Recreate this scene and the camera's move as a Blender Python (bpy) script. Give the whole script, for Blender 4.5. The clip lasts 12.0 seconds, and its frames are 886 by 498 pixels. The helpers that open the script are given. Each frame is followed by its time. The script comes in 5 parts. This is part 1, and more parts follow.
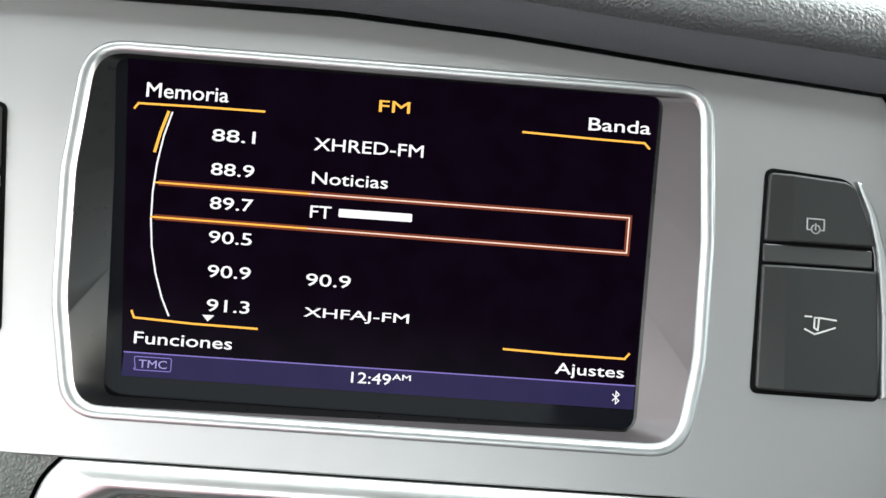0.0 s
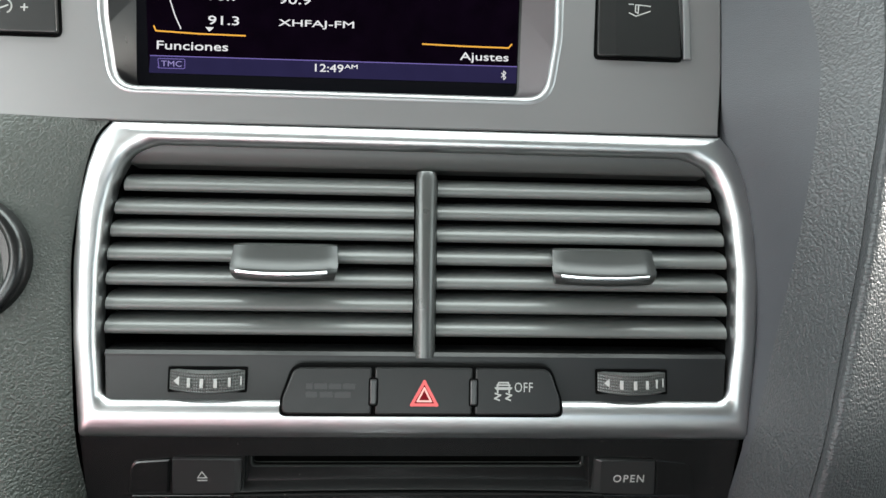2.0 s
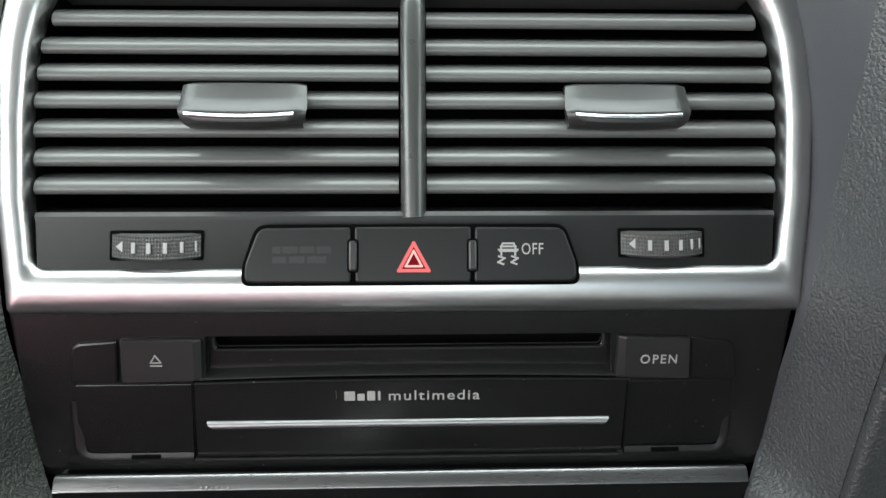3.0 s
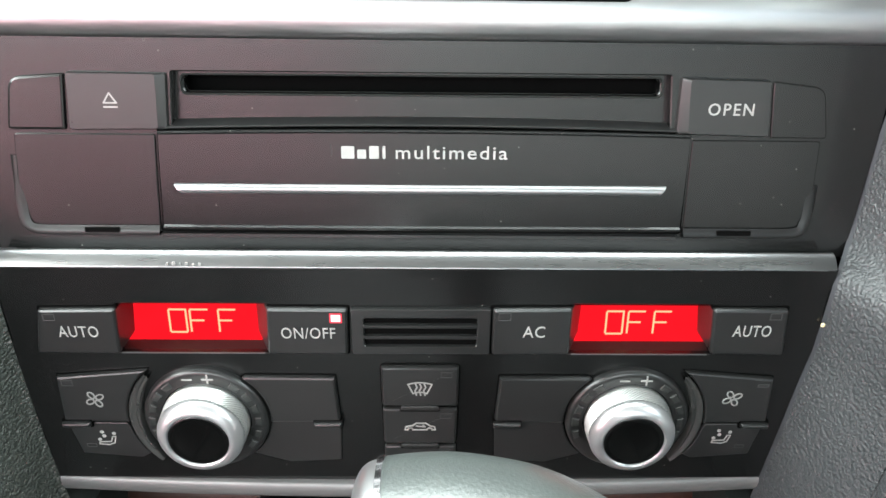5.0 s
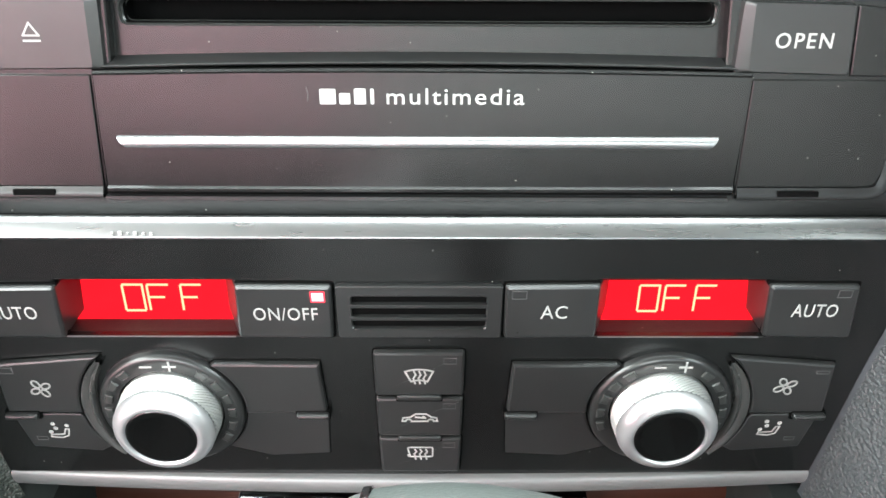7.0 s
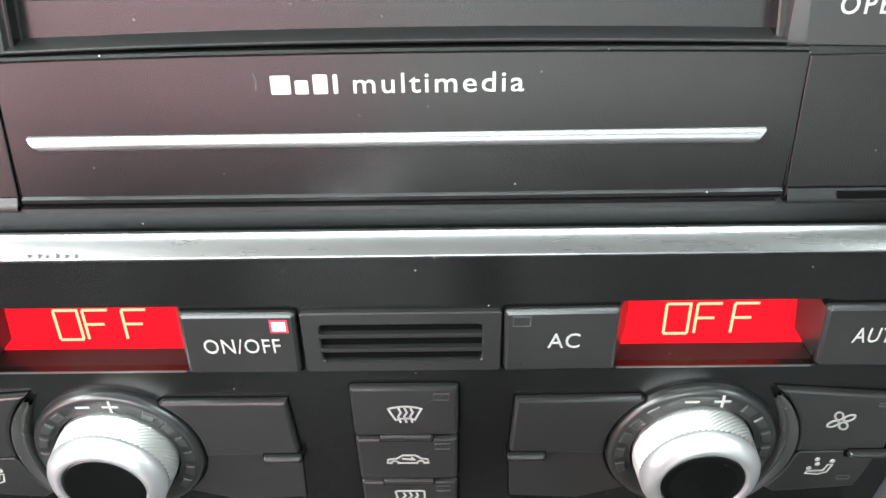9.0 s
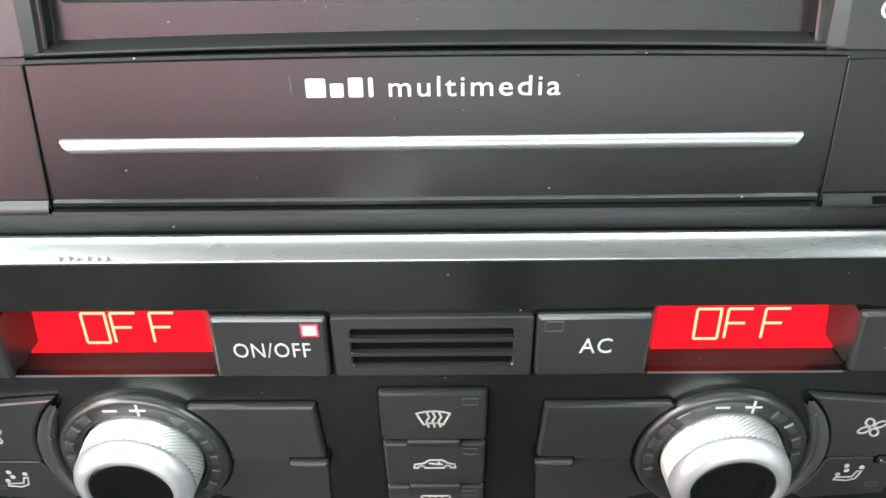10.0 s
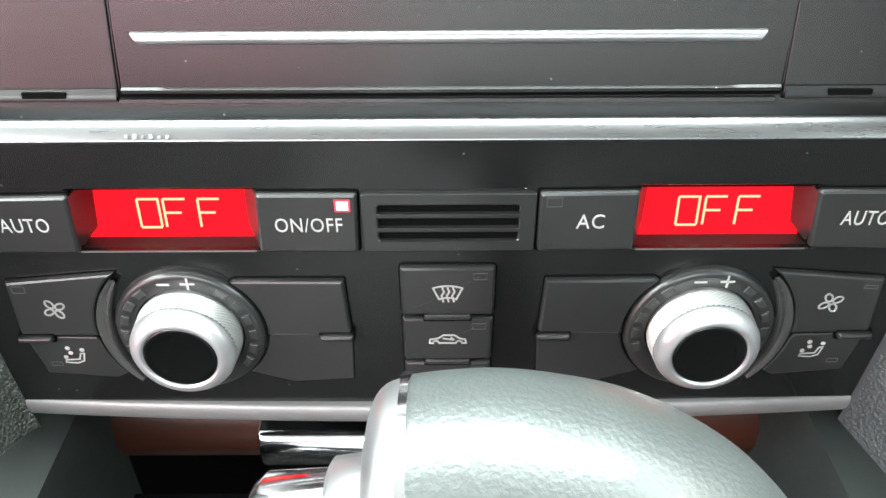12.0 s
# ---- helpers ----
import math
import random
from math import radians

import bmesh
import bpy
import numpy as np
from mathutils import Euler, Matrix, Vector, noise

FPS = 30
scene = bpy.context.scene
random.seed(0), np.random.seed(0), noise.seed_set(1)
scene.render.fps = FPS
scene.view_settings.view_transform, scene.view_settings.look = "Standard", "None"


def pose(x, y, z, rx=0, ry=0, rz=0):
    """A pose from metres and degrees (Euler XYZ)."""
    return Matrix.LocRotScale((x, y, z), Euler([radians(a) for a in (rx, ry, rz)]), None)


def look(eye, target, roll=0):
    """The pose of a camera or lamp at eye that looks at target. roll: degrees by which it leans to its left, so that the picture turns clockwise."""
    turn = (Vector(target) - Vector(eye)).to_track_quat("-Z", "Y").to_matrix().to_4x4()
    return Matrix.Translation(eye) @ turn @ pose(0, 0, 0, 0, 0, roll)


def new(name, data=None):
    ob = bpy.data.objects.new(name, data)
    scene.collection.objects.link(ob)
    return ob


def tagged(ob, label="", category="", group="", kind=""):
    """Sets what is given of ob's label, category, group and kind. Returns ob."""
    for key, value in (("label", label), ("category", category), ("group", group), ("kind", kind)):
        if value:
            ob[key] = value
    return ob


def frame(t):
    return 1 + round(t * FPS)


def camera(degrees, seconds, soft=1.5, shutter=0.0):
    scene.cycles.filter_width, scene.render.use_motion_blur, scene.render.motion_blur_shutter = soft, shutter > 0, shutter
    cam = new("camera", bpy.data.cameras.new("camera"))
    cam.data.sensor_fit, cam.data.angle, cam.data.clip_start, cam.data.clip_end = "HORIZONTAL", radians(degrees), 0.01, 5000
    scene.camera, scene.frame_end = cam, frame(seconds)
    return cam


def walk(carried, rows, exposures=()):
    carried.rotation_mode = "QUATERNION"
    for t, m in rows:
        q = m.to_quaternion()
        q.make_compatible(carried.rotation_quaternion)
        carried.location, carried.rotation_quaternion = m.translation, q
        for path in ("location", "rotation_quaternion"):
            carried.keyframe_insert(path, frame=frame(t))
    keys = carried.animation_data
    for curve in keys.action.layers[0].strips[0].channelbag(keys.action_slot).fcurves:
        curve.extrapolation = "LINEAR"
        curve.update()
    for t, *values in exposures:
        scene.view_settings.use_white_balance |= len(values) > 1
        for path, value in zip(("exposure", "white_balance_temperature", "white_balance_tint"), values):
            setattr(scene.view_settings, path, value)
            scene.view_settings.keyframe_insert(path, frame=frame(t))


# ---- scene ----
import mathutils.geometry

cam = camera(61.0, 12.0)
EXPOSURES = [(0.0, 2.78), (1.0, 2.56), (2.0, 2.36), (3.5, 2.3), (5.4, 3.88), (8.0, 4.2), (12.0, 4.12)]
PATH = [
    (0.0, pose(-0.0238, -0.1038, 0.9693, 64.75, -4.02, 0.85)),
    (0.5, pose(-0.0194, -0.1394, 0.9748, 65.18, -5.94, 0.39)),
    (1.0, pose(-0.0078, -0.1847, 0.9752, 64.39, -4.86, -0.76)),
    (1.5, pose(-0.0191, -0.2263, 0.9433, 66.91, -3.76, -4.06)),
    (2.0, pose(-0.0092, -0.2253, 0.9132, 64.17, -2.29, -2.52)),
    (2.5, pose(-0.0034, -0.2164, 0.8766, 64.31, -1.28, -2.22)),
    (3.0, pose(0.0006, -0.2037, 0.8573, 61.93, -0.79, -2.05)),
    (3.5, pose(0.0036, -0.1981, 0.8354, 60.78, -0.52, -1.72)),
    (3.7, pose(0.0035, -0.1955, 0.8289, 59.65, -0.63, -1.81)),
    (5.3, pose(0.0005, -0.1956, 0.7718, 60.63, -0.69, -0.43)),
    (5.5, pose(-0.0012, -0.2003, 0.7703, 60.82, -0.72, -0.50)),
    (6.0, pose(0.0000, -0.1979, 0.7688, 60.42, -0.61, -0.71)),
    (6.5, pose(0.0030, -0.1763, 0.7706, 57.55, -0.46, -0.52)),
    (7.0, pose(0.0031, -0.1626, 0.7652, 55.82, -0.32, -0.26)),
    (7.2, pose(0.0031, -0.1596, 0.7627, 55.60, -0.24, -0.20)),
    (8.8, pose(0.0101, -0.1355, 0.7558, 54.24, 0.80, 0.21)),
    (9.0, pose(0.0087, -0.1335, 0.7549, 54.02, 0.93, 0.14)),
    (9.5, pose(0.0068, -0.1315, 0.7541, 53.83, 1.17, 0.27)),
    (10.0, pose(0.0029, -0.1327, 0.7549, 54.17, 0.83, 0.33)),
    (10.5, pose(0.0008, -0.1339, 0.7550, 54.43, 0.78, 0.35)),
    (11.0, pose(0.0012, -0.1363, 0.7561, 54.91, 1.03, 0.19)),
    (11.5, pose(0.0027, -0.1440, 0.7577, 54.59, 1.24, 0.26)),
    (12.0, pose(-0.0023, -0.1649, 0.7472, 54.30, 0.26, -0.11)),
]
walk(cam, PATH, EXPOSURES)

# ---- world and light ----
world = bpy.data.worlds.new("sky")
scene.world = world
world.use_nodes = True
wn = world.node_tree
sky = wn.nodes.new("ShaderNodeTexSky")
sky.sky_type, sky.sun_disc = "NISHITA", False
sky.sun_elevation, sky.sun_rotation = radians(15), radians(85)
wn.nodes["Background"].inputs["Strength"].default_value = 0.05
wn.links.new(sky.outputs["Color"], wn.nodes["Background"].inputs["Color"])
sun = new("sun", bpy.data.lights.new("sun", "SUN"))
sun.data.energy, sun.data.angle, sun.data.color = 2.2, radians(9), (1.0, 0.96, 0.9)
sun.matrix_world = look((0.2 + 2.79, 0.1 + 0.24, 0.9 + 0.78), (0.2, 0.1, 0.9))


def window_light(name, eye, target, sx, sy, power, color):
    lamp = new(name, bpy.data.lights.new(name, "AREA"))
    lamp.data.shape, lamp.data.size, lamp.data.size_y = "RECTANGLE", sx, sy
    lamp.data.energy, lamp.data.color = power, color
    lamp.matrix_world = look(eye, target)
    return lamp


window_light("passenger_window_light", (0.80, -0.16, 1.18), (0.0, 0.0, 0.85), 1.05, 0.40, 0.95, (0.87, 1.0, 0.95))
# unseen fill lamp, added to brighten the back wall and left-hand reflections
window_light("rear_side_fill_light", (-0.80, -1.12, 1.18), (0.3, -1.2, 0.7), 0.52, 0.40, 1.6, (0.93, 1.0, 0.97))
window_light("driver_window_light", (-0.78, -0.25, 1.18), (0.0, 0.0, 0.8), 0.75, 0.40, 1.5, (0.92, 1.0, 0.96))
window_light("windscreen_light", (0.0, 0.34, 1.23), (0.0, -0.12, 0.34), 1.3, 0.80, 6.7, (0.90, 1.0, 0.96))
window_light("rear_window_light", (-0.22, -1.38, 1.22), (-0.1, 0.0, 0.8), 1.0, 0.34, 1.2, (0.91, 1.0, 0.96))


# ---- materials ----
def material(name, color, rough=0.5, metal=0.0, vary=0.12, scale=60.0, bump=0.0, bump_scale=900.0, coat=0.0, spec=0.5, kind="noise", stretch=(1, 1, 1), dust=0.0, rvar=0.07, creased=0.0):
    m = bpy.data.materials.new(name)
    m.use_nodes = True
    t = m.node_tree
    p = t.nodes["Principled BSDF"]
    p.inputs["Metallic"].default_value = metal
    p.inputs["Specular IOR Level"].default_value = spec
    p.inputs["Coat Weight"].default_value = coat
    p.inputs["Coat Roughness"].default_value = 0.12
    co = t.nodes.new("ShaderNodeTexCoord")
    mp = t.nodes.new("ShaderNodeMapping")
    mp.inputs["Scale"].default_value = stretch
    t.links.new(co.outputs["Object"], mp.inputs["Vector"])
    big = t.nodes.new("ShaderNodeTexNoise")
    big.inputs["Scale"].default_value, big.inputs["Detail"].default_value = scale, 4
    t.links.new(mp.outputs["Vector"], big.inputs["Vector"])
    mix = t.nodes.new("ShaderNodeMix")
    mix.data_type = "RGBA"
    lo, hi = [c * (1 - vary) for c in color], [min(1, c * (1 + vary)) for c in color]
    mix.inputs["A"].default_value, mix.inputs["B"].default_value = (*lo, 1), (*hi, 1)
    t.links.new(big.outputs["Fac"], mix.inputs["Factor"])
    if dust:                                    # sparse pale specks of dust and lint
        sp = t.nodes.new("ShaderNodeTexVoronoi")
        sp.inputs["Scale"].default_value = 210
        t.links.new(co.outputs["Object"], sp.inputs["Vector"])
        near = t.nodes.new("ShaderNodeMath")
        near.operation, near.inputs[1].default_value = "LESS_THAN", 0.036
        t.links.new(sp.outputs["Distance"], near.inputs[0])
        rare = t.nodes.new("ShaderNodeSeparateColor")
        t.links.new(sp.outputs["Color"], rare.inputs["Color"])
        few = t.nodes.new("ShaderNodeMath")
        few.operation, few.inputs[1].default_value = "LESS_THAN", dust
        t.links.new(rare.outputs["Red"], few.inputs[0])
        both = t.nodes.new("ShaderNodeMath")
        both.operation = "MULTIPLY"
        t.links.new(near.outputs["Value"], both.inputs[0])
        t.links.new(few.outputs["Value"], both.inputs[1])
        speck = t.nodes.new("ShaderNodeMix")
        speck.data_type = "RGBA"
        speck.inputs["B"].default_value = (0.22, 0.22, 0.2, 1)
        t.links.new(mix.outputs["Result"], speck.inputs["A"])
        t.links.new(both.outputs["Value"], speck.inputs["Factor"])
        t.links.new(speck.outputs["Result"], p.inputs["Base Color"])
    else:
        t.links.new(mix.outputs["Result"], p.inputs["Base Color"])
    rg = t.nodes.new("ShaderNodeMapRange")
    rg.inputs["To Min"].default_value, rg.inputs["To Max"].default_value = max(0.02, rough - rvar), rough + rvar
    fine = t.nodes.new("ShaderNodeTexNoise")
    fine.inputs["Scale"].default_value, fine.inputs["Detail"].default_value = scale * 7, 3
    t.links.new(mp.outputs["Vector"], fine.inputs["Vector"])
    t.links.new(fine.outputs["Fac"], rg.inputs["Value"])
    t.links.new(rg.outputs["Result"], p.inputs["Roughness"])
    if bump:
        bp = t.nodes.new("ShaderNodeBump")
        bp.inputs["Strength"].default_value, bp.inputs["Distance"].default_value = bump, 0.0009 if kind == "leather" else 0.0006
        if creased:                             # deeper creases low down, where knees rub the leather
            height = t.nodes.new("ShaderNodeSeparateXYZ")
            t.links.new(co.outputs["Object"], height.inputs["Vector"])
            worn = t.nodes.new("ShaderNodeMapRange")
            worn.inputs["From Min"].default_value, worn.inputs["From Max"].default_value = 0.80, 0.69
            worn.inputs["To Min"].default_value, worn.inputs["To Max"].default_value = bump, creased
            t.links.new(height.outputs["Z"], worn.inputs["Value"])
            t.links.new(worn.outputs["Result"], bp.inputs["Strength"])
        if kind == "leather":
            warp = t.nodes.new("ShaderNodeTexNoise")
            warp.inputs["Scale"].default_value = bump_scale * 0.6
            t.links.new(mp.outputs["Vector"], warp.inputs["Vector"])
            add = t.nodes.new("ShaderNodeVectorMath")
            add.operation = "MULTIPLY_ADD"
            add.inputs[1].default_value = (0.0017, 0.0017, 0.0017)
            t.links.new(warp.outputs["Color"], add.inputs[0])
            t.links.new(mp.outputs["Vector"], add.inputs[2])
            cells = t.nodes.new("ShaderNodeTexVoronoi")
            cells.feature = "SMOOTH_F1"
            cells.inputs["Scale"].default_value = bump_scale
            cells.inputs["Smoothness"].default_value = 0.35
            t.links.new(add.outputs["Vector"], cells.inputs["Vector"])
            inv = t.nodes.new("ShaderNodeMath")
            inv.operation = "SUBTRACT"
            inv.inputs[0].default_value = 1.0
            t.links.new(cells.outputs["Distance"], inv.inputs[1])
            t.links.new(inv.outputs["Value"], bp.inputs["Height"])
        else:
            grain = t.nodes.new("ShaderNodeTexNoise")
            grain.inputs["Scale"].default_value, grain.inputs["Detail"].default_value = bump_scale, 2
            t.links.new(mp.outputs["Vector"], grain.inputs["Vector"])
            t.links.new(grain.outputs["Fac"], bp.inputs["Height"])
        t.links.new(bp.outputs["Normal"], p.inputs["Normal"])
    return m


LEVEL = 0.18            # screens and lamps against the daylight outside


def glow(name, color, strength, vary=0.0):
    m = bpy.data.materials.new(name)
    m.use_nodes = True
    t = m.node_tree
    p = t.nodes["Principled BSDF"]
    p.inputs["Base Color"].default_value = (*[c * 0.03 for c in color], 1)
    p.inputs["Roughness"].default_value = 0.15
    p.inputs["Specular IOR Level"].default_value = 0.008
    p.inputs["Emission Color"].default_value = (*color, 1)
    p.inputs["Emission Strength"].default_value = strength * LEVEL
    if vary:
        co, nz, mr = t.nodes.new("ShaderNodeTexCoord"), t.nodes.new("ShaderNodeTexNoise"), t.nodes.new("ShaderNodeMapRange")
        nz.inputs["Scale"].default_value = 90
        mr.inputs["To Min"].default_value, mr.inputs["To Max"].default_value = strength * LEVEL * (1 - vary), strength * LEVEL * (1 + vary)
        t.links.new(co.outputs["Object"], nz.inputs["Vector"])
        t.links.new(nz.outputs["Fac"], mr.inputs["Value"])
        t.links.new(mr.outputs["Result"], p.inputs["Emission Strength"])
    return m


SILVER = material("silver_paint", (0.21, 0.204, 0.206), 0.38, 0.7, 0.04, 25, rvar=0.03)
ALU = material("satin_aluminium", (0.50, 0.50, 0.505), 0.32, 1.0, 0.06, 30, 0.05, 1500, stretch=(0.25, 3, 3))
BAR = material("brushed_trim_aluminium", (0.23, 0.23, 0.234), 0.28, 1.0, 0.05, 30, 0.015, 1500, rvar=0.03, stretch=(0.25, 3, 3))
FOOT_BAR = material("satin_trim_paint", (0.17, 0.168, 0.168), 0.46, 0.5, 0.06, 30)
CHROME = material("polished_chrome", (0.82, 0.82, 0.84), 0.13, 1.0, 0.05, 50)
BLACK = material("soft_black_plastic", (0.0052, 0.0052, 0.0052), 0.24, 0, 0.18, 45, dust=0.7, rvar=0.035)
BUTTON = material("charcoal_button_plastic", (0.0155, 0.0155, 0.0155), 0.29, 0, 0.15, 70, rvar=0.03)
SLAT = material("dark_grey_slat_plastic", (0.10, 0.104, 0.10), 0.30, 0.0, 0.04, 25, spec=0.5, rvar=0.01)
DIVIDER = material("satin_charcoal_plastic", (0.05, 0.052, 0.05), 0.28, 0.3, 0.05, 25, spec=0.8, rvar=0.02)
LIP = material("satin_dark_vent_plastic", (0.045, 0.047, 0.045), 0.34, 0, 0.05, 25, rvar=0.02)
CAP_BLACK = material("matte_black_switch_plastic", (0.0075, 0.0075, 0.0075), 0.36, 0, 0.12, 60, spec=0.32)
GRIP = material("charcoal_grip_plastic", (0.025, 0.026, 0.025), 0.32, 0, 0.12, 60)
SMOOTH = material("smooth_grey_dash_plastic", (0.036, 0.038, 0.043), 0.55, 0, 0.08, 20, 0.2, 2200)
LEATHER = material("grained_grey_leather", (0.036, 0.038, 0.040), 0.46, 0, 0.16, 30, 0.42, 980, kind="leather", creased=0.5)
LEATHER_DARK = material("grained_dark_leather", (0.036, 0.040, 0.035), 0.42, 0, 0.14, 30, 0.4, 1050, kind="leather", creased=0.9)
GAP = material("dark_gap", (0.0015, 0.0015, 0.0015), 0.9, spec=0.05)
GLASS_BLACK = material("black_screen_glass", (0.003, 0.003, 0.004), 0.06, 0, 0.1, 30, spec=0.03)
GLOSS_BLACK = material("glossy_black_cap", (0.003, 0.003, 0.003), 0.07, 0, 0.2, 80, spec=0.4)
RIM = material("bright_satin_rim", (0.46, 0.46, 0.47), 0.31, 0.75, 0.03, 60, rvar=0.015)
BEZEL = material("soft_silver_bezel", (0.31, 0.31, 0.315), 0.36, 0.9, 0.05, 40)
TRAY_GREY = material("dark_smooth_tray_plastic", (0.018, 0.021, 0.020), 0.5, 0, 0.15, 30, 0.1, 1800, spec=0.25)
SOCKET_COPPER = material("dull_copper_ring", (0.30, 0.16, 0.12), 0.3, 1.0, 0.1, 60)
WHITE = material("white_print", (0.29, 0.29, 0.28), 0.55, 0, 0.06, 200)
DIM_PRINT = material("dim_outline_print", (0.05, 0.05, 0.05), 0.5, 0, 0.06, 200)
GREY_PRINT = material("grey_print", (0.14, 0.14, 0.14), 0.5, 0, 0.06, 200)
FAINT = material("unlit_dark_print", (0.0045, 0.0045, 0.0045), 0.38, 0, 0.1, 200)
WOOD = material("dark_lacquered_wood", (0.024, 0.0075, 0.0045), 0.36, 0, 0.5, 40, coat=0.1, spec=0.15, stretch=(0.5, 6, 6))
KNURL = material("knurled_aluminium", (0.57, 0.57, 0.56), 0.31, 0.7, 0.05, 60, rvar=0.02)
CAP_GREY = material("satin_grey_lever_skin", (0.05, 0.056, 0.054), 0.36, 0.15, 0.12, 35, 0.2, 1200, coat=0.08)
LINING = material("grey_headliner_cloth", (0.20, 0.21, 0.205), 0.9, 0, 0.1, 40, 0.3, 1500)
PALE = material("pale_grey_reflector", (0.74, 0.75, 0.74), 0.9, 0, 0.1, 40, 0.3, 1500)
# for unseen walls that give the stack's left side its pink reflections
ROSE = material("red_reflector_lining", (0.93, 0.56, 0.63), 0.85, 0, 0.12, 30, 0.3, 1500)
CARPET = material("dark_carpet", (0.04, 0.04, 0.042), 0.95, 0, 0.3, 60, 0.5, 900)
RED_LCD = glow("red_backlit_display", (0.84, 0.008, 0.016), 0.6, 0.14)
LCD_SEG = glow("pale_orange_segment", (1.0, 0.50, 0.27), 0.62)
LED_RED = glow("lit_red_led", (1.0, 0.62, 0.64), 1.0)
LED_EDGE = glow("lit_red_led_edge", (1.0, 0.06, 0.09), 0.8)
HAZ_FILL = glow("lit_dim_red_field", (0.42, 0.02, 0.035), 0.5)
HAZ_RED = glow("lit_red_hazard_line", (0.95, 0.20, 0.20), 1.15)
UI_WHITE = glow("screen_white", (0.88, 0.88, 0.90), 0.95)
UI_AMBER = glow("screen_amber", (1.0, 0.50, 0.08), 0.95)
UI_PINK = glow("screen_pale_outline", (1.0, 0.75, 0.62), 0.9)
UI_GLOW = glow("screen_dim_red_halo", (0.30, 0.075, 0.04), 0.55)
UI_BLUE = glow("screen_blue_bar", (0.050, 0.043, 0.14), 0.42, 0.2)
UI_BLUELINE = glow("screen_violet_line", (0.22, 0.17, 0.5), 0.9)
# dark picture; its patchy violet glow also stands in for haze reflected on the glass
UI_BACK = glow("screen_dark_violet_haze", (0.010, 0.004, 0.014), 0.28, 0.8)

# ---- helpers for shapes: local millimetres u (right), v (up the panel), n (out of it) ----
def plane(lean, y, z, x=0.0, su=1.0, sv=1.0):
    """A panel that leans back by some degrees; su and sv scale its u and v."""
    s, c = math.sin(radians(lean)), math.cos(radians(lean))
    return Matrix(((su, 0, 0, x), (0, s * sv, -c, y), (0, c * sv, s, z), (0, 0, 0, 1)))


UPPER = plane(29.913, -0.009427, 0.731632)
DECK = plane(9.713, -0.007341, 0.728129, su=1.0112, sv=0.9627)       # disc changer
LOWER = plane(0.897, -0.024328, 0.734092, su=0.9631, sv=0.98)        # climate panel, standing proud of it
SCREEN = plane(26.388, 0.081262, 0.874810, su=0.9704, sv=0.9527)


def thing(name, m, label, category, group="", kind=""):
    ob = new(name)
    ob.empty_display_size = 0.01
    ob.matrix_world = m
    return tagged(ob, label, category, group, kind)


def part(name, bm, mat, parent, label="", angle=18, scale=0.001, smooth=True):
    bmesh.ops.scale(bm, vec=(scale, scale, scale), verts=bm.verts)
    bmesh.ops.recalc_face_normals(bm, faces=bm.faces)
    me = bpy.data.meshes.new(name)
    bm.to_mesh(me)
    bm.free()
    if smooth:
        me.shade_smooth()
        me.set_sharp_from_angle(angle=radians(angle))
    me.materials.append(mat)
    ob = new(name, me)
    ob.parent = parent
    if label:
        ob["label"] = label
    return ob


def rpoly(pts, r=1.0, seg=5):
    """A polygon with rounded corners; r one radius or one a corner."""
    out, k = [], len(pts)
    rs = r if isinstance(r, (list, tuple)) else [r] * k
    for i in range(k):
        p, a, b = Vector(pts[i]), Vector(pts[i - 1]), Vector(pts[(i + 1) % k])
        da, db = (a - p), (b - p)
        la, lb = da.length, db.length
        da, db = da / la, db / lb
        ang = math.acos(max(-1, min(1, da.dot(db))))
        d = min(rs[i] / max(math.tan(ang / 2), 1e-3), la * 0.49, lb * 0.49)
        s, e = p + da * d, p + db * d
        for j in range(seg + 1):
            t = j / seg
            out.append(tuple(s * (1 - t) ** 2 + p * 2 * t * (1 - t) + e * t * t))
    return out


def rrect(u0, v0, u1, v1, r=1.0, seg=5):
    return rpoly([(u0, v0), (u1, v0), (u1, v1), (u0, v1)], r, seg)


def circle(cu, cv, r, k=48, a0=0.0):
    return [(cu + r * math.cos(a0 + 2 * math.pi * i / k), cv + r * math.sin(a0 + 2 * math.pi * i / k)) for i in range(k)]


def area2(p):
    return sum(p[i - 1][0] * p[i][1] - p[i][0] * p[i - 1][1] for i in range(len(p)))


def inset(p, d):
    """Moves a loop inwards by d."""
    s = 1 if area2(p) > 0 else -1
    out, k = [], len(p)
    for i in range(k):
        a, b, c = Vector(p[i - 1]), Vector(p[i]), Vector(p[(i + 1) % k])
        e1, e2 = (b - a), (c - b)
        e1 = e1.normalized() if e1.length > 1e-6 else e2.normalized()
        e2 = e2.normalized() if e2.length > 1e-6 else e1
        n1, n2 = Vector((-e1.y, e1.x)), Vector((-e2.y, e2.x))
        m = n1 + n2
        m = m.normalized() if m.length > 1e-6 else n1
        out.append(tuple(b + m * s * d / max(0.4, m.dot(n1))))
    return out


def lofted(bm, loops, cap0=False, cap1=False, closed=True):
    rows = [[bm.verts.new(q) for q in lp] for lp in loops]
    k = len(rows[0])
    for a, b in zip(rows, rows[1:]):
        for i in range(k if closed else k - 1):
            j = (i + 1) % k
            bm.faces.new((a[i], a[j], b[j], b[i]))
    if cap0:
        bm.faces.new(rows[0][::-1])
    if cap1:
        bm.faces.new(rows[-1])
    return bm


